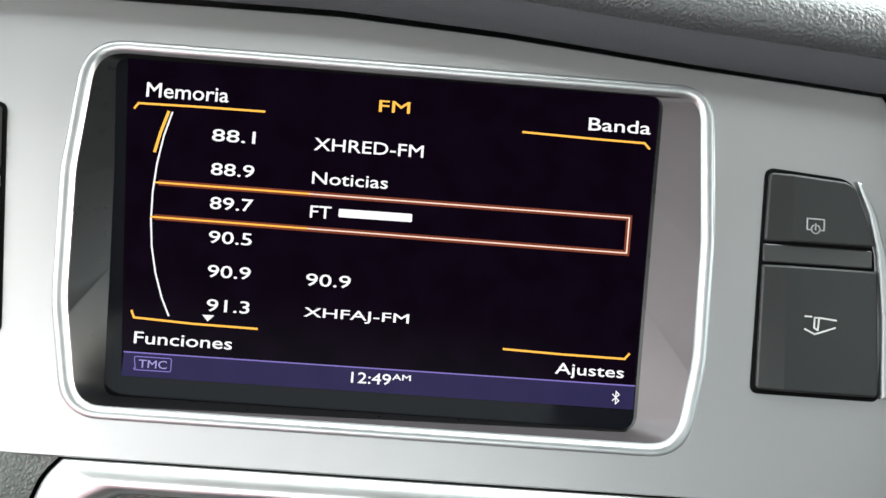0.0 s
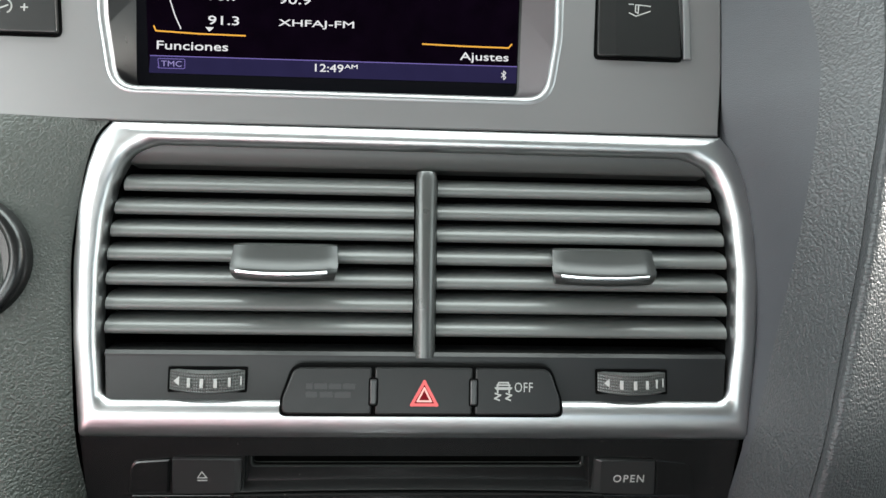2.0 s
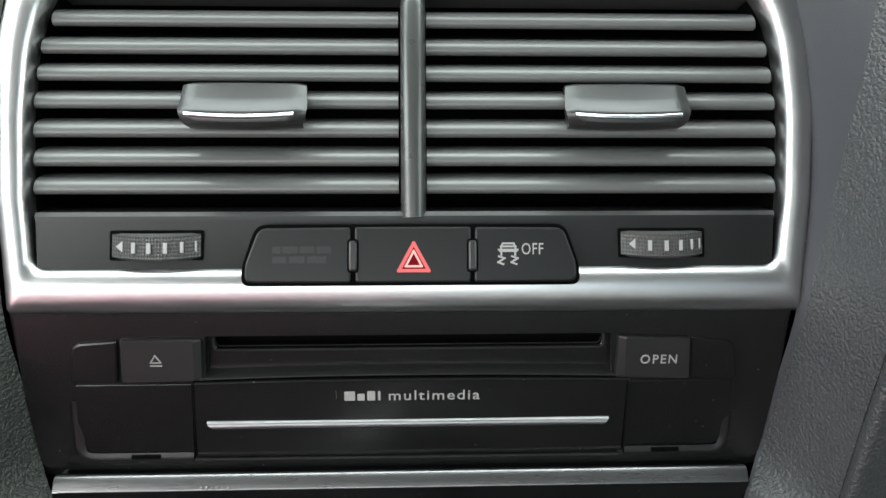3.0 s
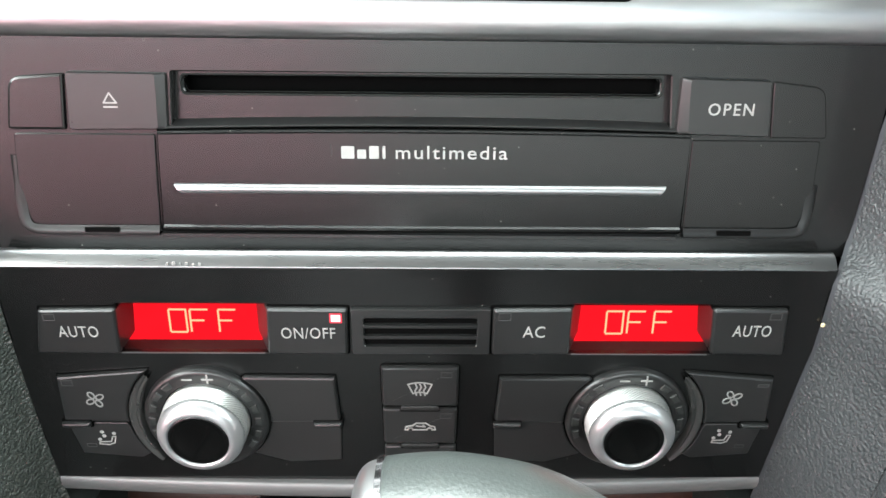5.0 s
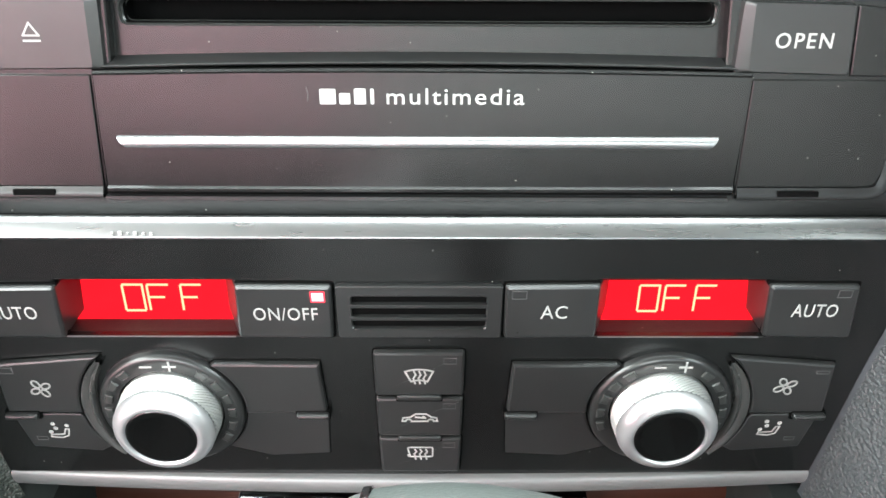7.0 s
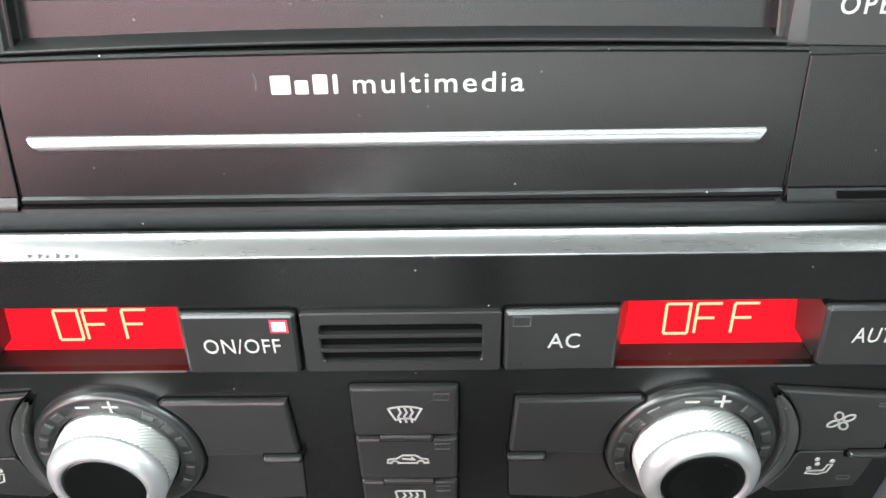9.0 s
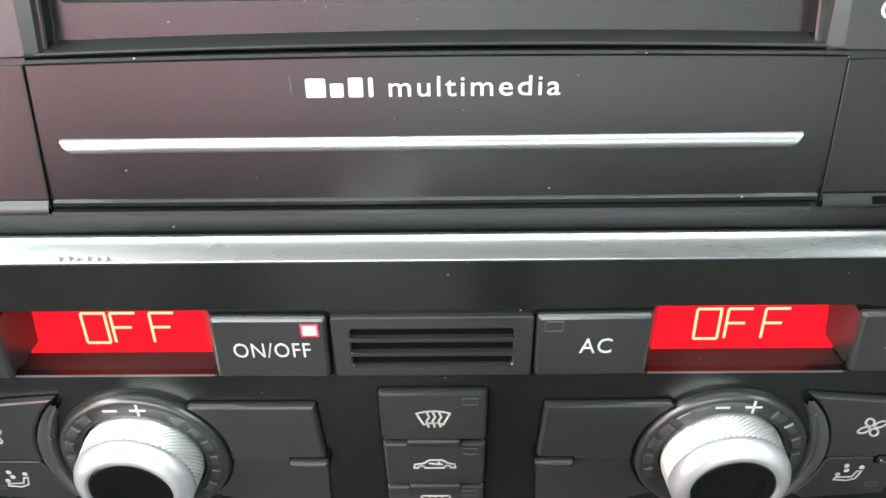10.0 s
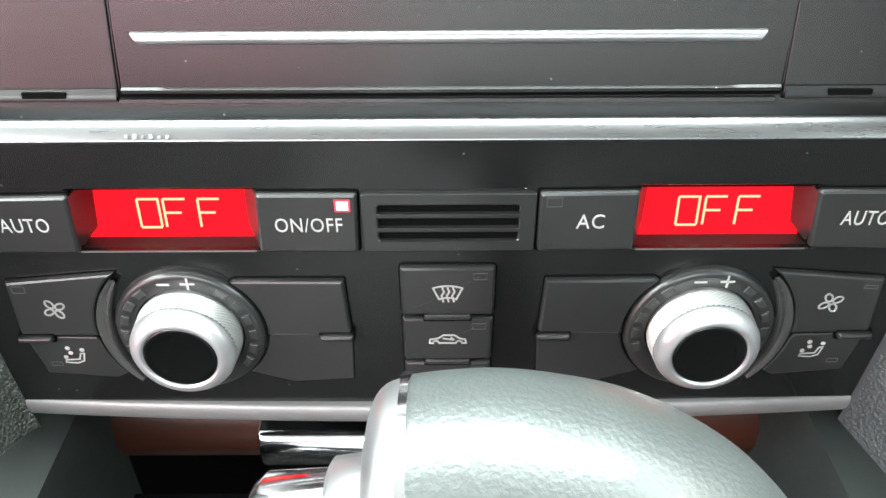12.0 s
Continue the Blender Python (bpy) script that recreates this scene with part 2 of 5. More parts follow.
def smoothed(pts, k=5):
    """Catmull-Rom through a row of points."""
    out = []
    q = [pts[0]] + list(pts) + [pts[-1]]
    for i in range(1, len(q) - 2):
        a, b, c, d = (np.array(x, float) for x in q[i - 1:i + 3])
        for j in range(k):
            t = j / k
            out.append(tuple(0.5 * (2 * b + (c - a) * t + (2 * a - 5 * b + 4 * c - d) * t * t + (3 * b - a - 3 * c + d) * t ** 3)))
    out.append(tuple(pts[-1]))
    return out


def at_n(p, n):
    return [(q[0], q[1], n) for q in p]


def slab(poly, n0, n1, bevel=0.3, bm=None):
    """A block of that outline from n0 to n1 with a rounded front edge."""
    bm = bm or bmesh.new()
    b = bevel
    return lofted(bm, [at_n(poly, n0), at_n(poly, n1 - b), at_n(inset(poly, b * 0.3), n1 - b * 0.3), at_n(inset(poly, b), n1)], True, True)


def plate(outer, holes, n0, n1, bevel=0.3):
    """A plate with openings right through it."""
    bm = bmesh.new()
    b = bevel
    loops = [outer] + holes
    fronts = [inset(outer, b)] + [inset(h, -b) for h in holes]
    flat = [q for lp in fronts for q in lp]
    tris = mathutils.geometry.tessellate_polygon([[Vector((*q, 0)) for q in lp] for lp in fronts])
    vs = [bm.verts.new((*q, n1)) for q in flat]
    for tri in tris:
        try:
            bm.faces.new([vs[i] for i in tri])
        except ValueError:
            pass
    start = 0
    for lp, fr in zip(loops, fronts):
        top = vs[start:start + len(fr)]
        start += len(fr)
        mid = [bm.verts.new((*q, n1 - b)) for q in lp]
        low = [bm.verts.new((*q, n0)) for q in lp]
        k = len(lp)
        for a, c in ((top, mid), (mid, low)):
            for i in range(k):
                j = (i + 1) % k
                bm.faces.new((a[i], a[j], c[j], c[i]))
    return bm


def strokes(lines, width=0.35, n0=0.0, n1=0.12, bm=None):
    """Thin raised lines, as printed on buttons."""
    bm = bm or bmesh.new()
    h = width / 2
    for ln in lines:
        for a, b in zip(ln, ln[1:]):
            a, b = Vector(a), Vector(b)
            d = (b - a)
            if d.length < 1e-6:
                continue
            d = d.normalized() * h * 0.9
            s = Vector((-d.y, d.x)) / 0.9
            q = [a - d + s, a - d - s, b + d - s, b + d + s]
            lofted(bm, [[(*p, n0) for p in q], [(*p, n1) for p in q]], False, True)
    return bm


def arc(cu, cv, r, a0, a1, k=16, rv=None):
    rv = r if rv is None else rv
    return [(cu + r * math.cos(radians(a0 + (a1 - a0) * i / k)), cv + rv * math.sin(radians(a0 + (a1 - a0) * i / k))) for i in range(k + 1)]


def lettering(name, body, u0, v0, u1, v1, n, mat, parent, label="", spacing=1.0, bold=0.0, thin=0.0):
    """Words in the built-in font, fitted to the box u0..u1, v0..v1."""
    cu = bpy.data.curves.new(name, "FONT")
    cu.body, cu.extrude, cu.space_character, cu.resolution_u = body, 0.01, spacing, 3
    cu.offset = -thin
    tmp = bpy.data.objects.new(name, cu)
    me = bpy.data.meshes.new_from_object(tmp)
    bpy.data.objects.remove(tmp)
    co = np.empty(len(me.vertices) * 3)
    me.vertices.foreach_get("co", co)
    co = co.reshape(-1, 3)
    lo, hi = co.min(0), co.max(0)
    co[:, 0] = (co[:, 0] - lo[0]) / (hi[0] - lo[0]) * (u1 - u0) + u0
    co[:, 1] = (co[:, 1] - lo[1]) / (hi[1] - lo[1]) * (v1 - v0) + v0
    co[:, 2] = n + (co[:, 2] - lo[2]) / (hi[2] - lo[2]) * 0.1
    me.vertices.foreach_set("co", (co * 0.001).ravel())
    me.materials.clear()
    me.materials.append(mat)
    if bold:                                    # heavier strokes: the same letters laid over one another, a hair apart
        bm = bmesh.new()
        for k, (du, dv) in enumerate(((0, 0), (bold, 0), (0, bold), (bold, bold))):
            old = set(bm.verts)
            bm.from_mesh(me)
            bmesh.ops.translate(bm, vec=(du * 0.001, dv * 0.001, k * 0.000012), verts=[q for q in bm.verts if q not in old])
        bm.to_mesh(me)
        bm.free()
    ob = new(name, me)
    ob.parent = parent
    if label:
        ob["label"] = label
    return ob

# ---- the cabin round the dashboard ----
def box(bm, x0, y0, z0, x1, y1, z1):
    bmesh.ops.create_cube(bm, size=1.0, matrix=Matrix.Translation(((x0 + x1) / 2, (y0 + y1) / 2, (z0 + z1) / 2)) @ Matrix.Diagonal((x1 - x0, y1 - y0, z1 - z0, 1)))
    return bm


def structure(name, boxes, mat, label, category):
    bm = bmesh.new()
    for b in boxes:
        box(bm, *b)
    me = bpy.data.meshes.new(name)
    bm.to_mesh(me)
    bm.free()
    me.materials.append(mat)
    return tagged(new(name, me), label, category, kind="structure")


FLOOR_MAT = material("dark_carpet_mat", (0.035, 0.035, 0.036), 0.95, 0, 0.2, 60, 0.4, 900)
structure("floor", [(-0.9, -1.5, 0.0, 0.9, 0.9, 0.06)], FLOOR_MAT, "dark carpeted floor of a car cabin", "floor")
structure("ceiling", [(-0.9, -1.5, 1.46, 0.9, -0.06, 1.52)], LINING, "grey cloth headliner over the cabin", "ceiling")
# unseen side, coloured red only to tint what the stack reflects
structure("wall_left", [(-0.9, -1.5, 0.06, -0.82, 0.9, 0.58), (-0.9, -1.5, 0.58, -0.82, -0.5, 0.98), (-0.9, -0.84, 0.98, -0.82, -0.52, 1.40)], ROSE, "unseen red cabin side, added to tint reflections", "wall")
structure("wall_left_upper", [(-0.9, -0.5, 0.58, -0.82, 0.9, 0.98), (-0.9, -1.5, 1.40, -0.82, 0.9, 1.46)], LINING,
          "grey upper cabin side with an open window band", "wall")
structure("wall_right", [(0.82, -1.5, 0.06, 0.9, 0.9, 0.98), (0.82, -1.5, 1.40, 0.9, 0.9, 1.46), (0.82, -1.5, 0.98, 0.9, -0.9, 1.40)], LINING,
          "grey cabin side with an open window band", "wall")
# unseen red reflector behind the view, on the driver's side
structure("wall_back_left", [(-0.82, -1.5, 0.48, -0.16, -1.42, 1.02)], ROSE, "unseen red back wall, added to tint reflections", "wall")
# unseen pale wall, added to lighten reflections in the black plastic
structure("wall_back_right", [(-0.16, -1.5, 0.48, 0.82, -1.42, 1.02), (-0.82, -1.5, 1.40, 0.82, -1.42, 1.46)], PALE, "unseen pale back wall under a window band, added to brighten reflections", "wall")
# unseen dark band, as high as needed to dim the changer's low reflections
structure("wall_foot", [(-0.82, -1.5, 0.06, 0.82, -1.42, 0.48), (-0.82, -1.42, 0.06, -0.78, 0.8, 0.36), (0.78, -1.42, 0.06, 0.82, 0.8, 0.36)], CARPET, "unseen dark carpeted foot of the cabin, dimming low reflections", "wall")
structure("wall_front", [(-0.82, 0.82, 0.06, 0.82, 0.9, 0.95)], CARPET, "dark bulkhead under the windscreen", "wall")

# bright hazy distance outside the windscreen
haze = glow("white_distance", (0.95, 1.0, 0.99), 1.6)
structure("backdrop", [(-2.5, 2.2, 0.3, 2.5, 2.25, 2.6)], haze, "bright white distance outside the windscreen", "backdrop")

# ---- silver dashboard panel round the display ----
TOP_SEAM = [(-230, 239.2), (-113, 238.7), (-53, 238.6), (-7, 235.8), (24, 232.8), (45, 230.8), (67, 229.0)]


def seam_v(u):
    for (a, b), (c, d) in zip(TOP_SEAM, TOP_SEAM[1:] + [(98.6, 226.4)]):
        if u <= c:
            return b + (d - b) * (u - a) / (c - a)
    return 226.4 - (u - 98.6) * 0.09


def cup(v):
    """The panel bends back towards the pad above it."""
    return -2.6 * max(0.0, (v - 198) / 36) ** 2


def cupped(bm):
    for line in (200, 206, 212, 218, 222, 226, 229, 232):
        bmesh.ops.bisect_plane(bm, geom=bm.verts[:] + bm.edges[:] + bm.faces[:], plane_co=(0, line, 0), plane_no=(0, 1, 0))
    for q in bm.verts:
        q.co.z += cup(q.co.y)
    return bm


BEZEL_OUT = inset(rpoly([(-115.6, 126.0), (46.2, 125.6), (50.4, 150), (51.4, 182), (50.0, 224.6), (-120.4, 225.6), (-122.6, 190), (-121.2, 155)], [11, 11, 60, 60, 9, 11, 60, 60], 8), -1.1)
silver = thing("fascia", UPPER, "satin silver painted dashboard panel round the display", "fascia")
PANEL_OUT = [(-230, 114.7), (-115.2, 114.7), (111.6, 114.5)] + [(113.2, 140), (113.6, 165), (113.0, 185), (110.2, 203), (105.6, 215)] + [(98.6, 226.4)] + TOP_SEAM[::-1]
part("panel_shell", cupped(plate(PANEL_OUT, [inset(BEZEL_OUT, 0.5)], -4, 0, 0.5)), SILVER, silver, angle=30)

part("side_seam", strokes([[(112.2, 114.6), (113.9, 140), (114.3, 165), (113.7, 185), (110.9, 203), (106.3, 215), (99.2, 226.6)]], 0.5, -2.5, -0.5), GAP, silver, "thin dark seam")
part("lower_seam", strokes([[(-115.0, 114.3), (111.6, 114.1)]], 0.5, -2.5, -0.6), GAP, silver, "thin dark seam")

# ---- display ----
display = thing("dashboard_display", UPPER, "lit car radio display sunk in a rounded silver bezel", "display")
TO_SCR = UPPER.inverted() @ SCREEN


def scr_pt(q, n=0.0):
    p = TO_SCR @ Vector((q[0] * 0.001, q[1] * 0.001, n * 0.001))
    return tuple(c * 1000 for c in p)


bez_in = inset(BEZEL_OUT, 5.2)
lerp = lambda a, b, t: [(p[0] + (q[0] - p[0]) * t, p[1] + (q[1] - p[1]) * t) for p, q in zip(a, b)]
rim_at = lambda s, n: [(q[0], q[1], n + cup(q[1])) for q in lerp(BEZEL_OUT, bez_in, s)]
deep = rpoly([(-113.5, -41.5), (36.4, -41.5), (37.0, -5), (37.6, 25), (38.6, 56.0), (-117.5, 56.0), (-115.5, 25), (-114.5, -5)], [4, 4, 40, 40, 4, 4, 40, 40], 8)


def inner_edge():
    """Where the flank ends: at the rim, but well into the recess on the passenger's side."""
    loop = []
    for a, b in zip(rim_at(0.64, -1.3), deep):
        w = min(1.0, max(0.0, (a[0] - 22) / 20))
        loop.append(tuple(Vector(a).lerp(Vector(scr_pt(b)), 0.03 + 0.9 * w * w * (3 - 2 * w))))
    return loop


flank_end = inner_edge()
bm = lofted(bmesh.new(), [rim_at(s, n) for s, n in ((0, -1.5), (0.0, -0.1), (0.1, 0.2), (0.24, 0.35), (0.4, 0.15), (0.55, -0.5), (0.64, -1.3))] )
part("bezel", bm, BEZEL, display, "bright rounded silver bezel", 60)
back = [scr_pt(b) for b in deep]
bm = lofted(bmesh.new(), [flank_end, [tuple(Vector(a).lerp(Vector(b), 0.5)) for a, b in zip(flank_end, back)], back])
# pinkish grey: reflected light on the passenger-side wall is put into the colour
INNER = material("pink_lit_satin_flank", (0.055, 0.046, 0.049), 0.45, 0.4, 0.06, 40)
RECESS = material("recess_satin_plastic", (0.0045, 0.0042, 0.0045), 0.3, 0, 0.1, 40, spec=0.22)
part("inner_cheek", lofted(bmesh.new(), [rim_at(0.64, -1.3), flank_end]), INNER, display, "satin inner flank tinted with pink reflected light", 60)
part("recess", bm, RECESS, display, "dark sloping surround of the screen", 75)
scr = part("screen", slab(deep, -1.5, 0, 0.1), GLASS_BLACK, display, "glossy black screen glass")
scr.matrix_local = TO_SCR
part("picture", slab(rpoly([(-109, -35.6), (36.0, -35.6), (38.0, 55.8), (-114, 55.8)], 0.3, 2), 0.02, 0.06, 0.02), UI_BACK, scr, "dark lit picture area with violet haze in its glow")
part("status_bar", slab(rpoly([(-109, -35.6), (36.2, -35.6), (36.3, -28.8), (-108.6, -28.8)], 0.2, 2), 0.08, 0.12, 0.02), UI_BLUE, scr, "dim blue status bar")
part("status_line", strokes([[(-108.6, -28.7), (36.2, -28.7)]], 0.35, 0.1, 0.16), UI_BLUELINE, scr)


def ui(name, body, u0, v0, u1, v1, mat=UI_WHITE, bold=0.05):
    lettering(name, body, u0, v0, u1, v1, 0.15, mat, scr, bold=bold)


ui("caption", "Memoria", -108.0, 45.0, -84.8, 49.2)
ui("caption", "FM", -42.0, 45.6, -33.2, 48.9, UI_AMBER)
ui("caption", "Banda", 18.2, 44.6, 36.0, 48.3)
ui("caption", "Funciones", -106.1, -26.1, -78.6, -22.7)
ui("caption", "Ajustes", 13.2, -27.7, 32.8, -23.5)
rows_ui = [("88.1", "XHRED-FM", -28.5), ("88.9", "Noticias", -38.0), ("89.7", "FT", -53.4), ("90.5", "", 0), ("90.9", "90.9", -46.5), ("91.3", "XHFAJ-FM", -29.3)]
for i, (fq, nm, ue) in enumerate(rows_ui):
    vb = 33.6 - 9.82 * i
    ui("frequency", fq, -88.6 + 0.42 * i, vb, -76.4 + 0.38 * i, vb + 3.5)
    if nm:
        ui("station", nm, -59.6 + 0.12 * i, vb - 0.5, ue, vb + 3.0)
part("name_bar", slab(rrect(-51.3, 14.2, -30.4, 16.6, 0.4), 0.1, 0.25, 0.05), UI_WHITE, scr, "plain white bar")
part("selection_halo", strokes([[(-102, 20.5), (31.6, 19.9), (31.4, 9.6), (-102.4, 10.5)]], 1.6, 0.1, 0.16), UI_GLOW, scr, "dim red halo")
part("selection_box", strokes([[(-60, 20.3), (31.6, 19.9), (31.4, 9.6), (-60, 10.25)]], 0.35, 0.16, 0.24), UI_PINK, scr, "thin pale outline")
part("selection_line", strokes([[(-103.5, 20.5), (-60, 20.3)], [(-104, 10.5), (-60, 10.25)]], 0.5, 0.16, 0.24), UI_AMBER, scr, "amber line")
part("scroll_arc", strokes([[(-100.3, 41.0), (-102.2, 34), (-103.5, 26), (-104.1, 18), (-104.0, 10), (-103.2, 2), (-101.6, -5.5), (-99.3, -12.5), (-97.0, -17.5)]], 0.45, 0.12, 0.2), UI_WHITE, scr)
part("scroll_thumb", strokes([[(-101.4, 41.0), (-103.2, 35), (-104.4, 29.5)]], 0.8, 0.12, 0.2), UI_AMBER, scr)
part("menu_line", strokes([[(-111.0, 41.6), (-110.0, 43.0), (-92, 43.2), (-74.4, 43.2)]], 0.6, 0.12, 0.2), UI_AMBER, scr)
part("menu_line", strokes([[(-0.4, 42.7), (20, 42.2), (34.6, 42.0), (36.0, 40.5)]], 0.6, 0.12, 0.2), UI_AMBER, scr)
part("menu_line", strokes([[(-107.4, -16.9), (-106.6, -18.7), (-90, -19.4), (-72, -19.6)]], 0.6, 0.12, 0.2), UI_AMBER, scr)
part("menu_line", strokes([[(-1.8, -20.6), (15, -21.0), (32.8, -21.1), (34.0, -19.6)]], 0.6, 0.12, 0.2), UI_AMBER, scr)
part("down_arrow", slab([(-87.6, -16.6), (-85.9, -18.4), (-84.2, -16.6)], 0.1, 0.2, 0.03), UI_WHITE, scr)
part("badge", strokes([rrect(-105.6, -33.6, -95.2, -29.8, 0.5, 2) + [(-105.6 + 0.5, -33.6)]], 0.25, 0.14, 0.2), UI_BLUELINE, scr, "thin violet outline")
ui("badge_word", "TMC", -104.3, -32.9, -96.4, -30.6, glow("screen_violet", (0.35, 0.3, 0.62), 0.9), 0)
ui("clock", "12:49", -44.4, -33.2, -33.2, -30.1)
ui("clock_suffix", "AM", -32.8, -31.6, -27.6, -30.0)
part("wireless_sign", strokes([[(30.1, -31.5), (31.9, -33.3), (31.0, -34.2), (31.0, -30.6), (31.9, -31.5), (30.1, -33.3)]], 0.3, 0.14, 0.2), UI_WHITE, scr)

# ---- switch blocks beside the display ----
rblock = thing("switch_block", UPPER, "two charcoal switches with a bright side strip, set in silver", "switch", "switch blocks beside the display")
RB = rpoly([(64.0, 143.6), (97.2, 143.4), (95.2, 182), (89.4, 201.4), (66.2, 203.2)], [1.5, 1.5, 14, 6, 2], 6)
part("surround", slab(inset(RB, -0.7), -0.5, 0.25, 0.1), GAP, rblock, "black shadow gap")
up_b = rpoly([(65.6, 183.8), (95.0, 183.8), (93.2, 190), (89.2, 200.9), (66.4, 202.6)], [0.8, 0.8, 9, 5, 1.6], 5)
lo_b = rpoly([(64.5, 144.1), (96.8, 144.0), (95.8, 177.4), (65.3, 177.4)], [1.5, 1.5, 0.8, 0.8], 5)


def faceted(bm, u, slope=0.2):
    """Slopes the front down towards the edge on the near side of u."""
    bmesh.ops.bisect_plane(bm, geom=bm.verts[:] + bm.edges[:] + bm.faces[:], plane_co=(u, 0, 0), plane_no=(1, 0, 0))
    for q in bm.verts:
        if q.co.z > 1.2 and q.co.x < u:
            q.co.z -= (u - q.co.x) * slope
    return bm


b1 = part("switch_cap", faceted(slab(up_b, 0, 2.2, 0.6), 72.5), CAP_BLACK, rblock, angle=6)
part("centre_bar", slab(rrect(65.5, 178.2, 95.0, 183.0, 0.5), 0, 0.9, 0.3), BUTTON, rblock)
b2 = part("switch_cap", faceted(slab(lo_b, 0, 2.2, 0.6), 71.5), CAP_BLACK, rblock, angle=6)
part("sign", strokes([[(77.6, 187.4), (76.4, 187.4), (76.4, 190.4), (81.0, 190.3), (81.0, 187.4), (79.9, 187.4)], arc(78.7, 187.6, 1.15, 120, 420, 14), [(78.7, 189.0), (78.7, 187.5)]], 0.36, 2.2, 2.32), GREY_PRINT, b1, "grey printed sign")
part("sign", strokes([[(76.6, 164.2), (78.2, 164.2)], [(80.6, 164.0), (84.8, 163.6)], [(76.6, 160.8), (79.2, 159.6), (84.6, 161.6)], [(79.1, 164.0), (79.0, 161.3), (80.0, 160.7), (80.3, 164.0), (79.1, 164.0)]], 0.42, 2.2, 2.32), WHITE, b2, "white printed sign")
strip_l = [(89.9, 201.6), (93.5, 193), (96.2, 182), (97.6, 165), (97.8, 143.6)]
strip_r = [(91.6, 201.2), (96.0, 192), (98.8, 181), (100.6, 164), (101.0, 143.8)]
part("side_strip", slab(strip_l + strip_r[::-1], -0.4, 1.6, 0.6), BEZEL, rblock, "bright silver side strip")

lblock = thing("switch_block", UPPER, "bank of charcoal driver switches with printed signs, set in silver", "switch", "switch blocks beside the display")
LB = rpoly([(-225, 145.6), (-135.0, 145.6), (-140.4, 206.0), (-225, 206.4)], 2, 5)
part("surround", slab(inset(LB, -0.8), -0.5, 0.25, 0.1), GAP, lblock, "black shadow gap")


def right_u(v):
    return -135.0 - (v - 145.6) * 0.0894


def lcap(u0, v0, v1, u1=None):
    return slab(rpoly([(u0, v0), ((u1 or right_u(v0) - 0.4), v0), ((u1 or right_u(v1) - 0.4), v1), (u0, v1)], 1.2, 4), 0, 2.2, 0.6)


c1 = part("switch_cap", lcap(-224, 188.3, 205.6), BUTTON, lblock)
part("centre_bar", lcap(-224, 182.8, 187.4), SMOOTH, lblock)
part("switch_cap", lcap(-224, 164.4, 182.0, -158.2), BUTTON, lblock)
c2 = part("switch_cap", lcap(-157.2, 164.4, 182.0), BUTTON, lblock)
c3 = part("switch_cap", lcap(-224, 146.0, 163.6), BUTTON, lblock)
part("pip", slab(rrect(-168, 162.6, -151.5, 165.4, 1.2), 0, 3.0, 0.6), BUTTON, lblock)
lettering("sign", "P", -161.9, 193.0, -159.2, 197.0, 2.2, GREY_PRINT, c1)
part("sign", strokes([[(-157.6, 193.0), (-155.4, 193.0), (-155.8, 196.4), (-157.2, 196.4), (-157.6, 193.0)], [(-157.5, 194.1), (-155.5, 194.1)], [(-157.3, 195.3), (-155.7, 195.3)]], 0.45, 2.2, 2.32), GREY_PRINT, c1)
lettering("sign", "CHECK", -151.4, 170.8, -143.2, 174.0, 2.2, GREY_PRINT, c2, spacing=1.1)
part("sign", strokes([[(-148.4, 155.0), (-146.2, 155.0)], [(-147.3, 153.9), (-147.3, 156.1)], arc(-154.4, 155.2, 2.6, -60, 60, 8), arc(-154.4, 155.2, 2.6, 130, 230, 8), [(-155.9, 154.4), (-153.2, 155.6)], [(-161.4, 155.0), (-159.4, 155.0)]], 0.5, 2.2, 2.32), WHITE, c3)

# ---- air vents ----
vent = thing("air_vent_panel", UPPER, "pair of slatted dashboard air vents in a satin aluminium frame", "air vent")
V_OUT = [(-122.8, 0.3), (122.2, -0.3), (125.2, 35), (126.8, 62), (125.4, 84), (122.2, 99), (117.6, 108.4), (112.6, 114.0), (-115.2, 114.4), (-119.8, 109.0), (-123.0, 99.5), (-125.8, 85), (-126.8, 62), (-125.6, 35)]
V_OUT_R = [2, 2, 80, 80, 60, 40, 20, 1, 1, 20, 40, 60, 80, 80]
V_IN = [(-114.4, 13.8), (113.4, 14.2), (116.2, 35), (117.2, 62), (115.6, 82), (112.2, 94), (107.4, 101.6), (98.0, 105.6), (-99.0, 106.2), (-108.0, 102.6), (-112.8, 93.6), (-115.8, 80), (-117.0, 60), (-116.6, 35)]
V_IN_R = [5, 5, 80, 80, 60, 30, 14, 14, 14, 14, 30, 60, 80, 80]
v_out, v_in = rpoly(V_OUT, V_OUT_R, 8), rpoly(V_IN, V_IN_R, 8)
prof = [(0.0, -3.5), (0.0, -0.9), (0.03, -0.1), (0.12, 0.7), (0.28, 1.5), (0.45, 2.1), (0.6, 2.3), (0.75, 2.0), (0.87, 1.3), (0.95, 0.3), (1.0, -1.2), (1.0, -10)]
foot = [(0.0, -3.5), (0.0, -2.6), (0.03, -1.6), (0.09, -0.6), (0.18, 0.4), (0.31, 1.3), (0.46, 1.9), (0.62, 2.2), (0.75, 2.0), (0.87, 1.3), (0.95, 0.3), (1.0, -1.2), (1.0, -10)]
prof = [(0.0, -3.5)] + prof


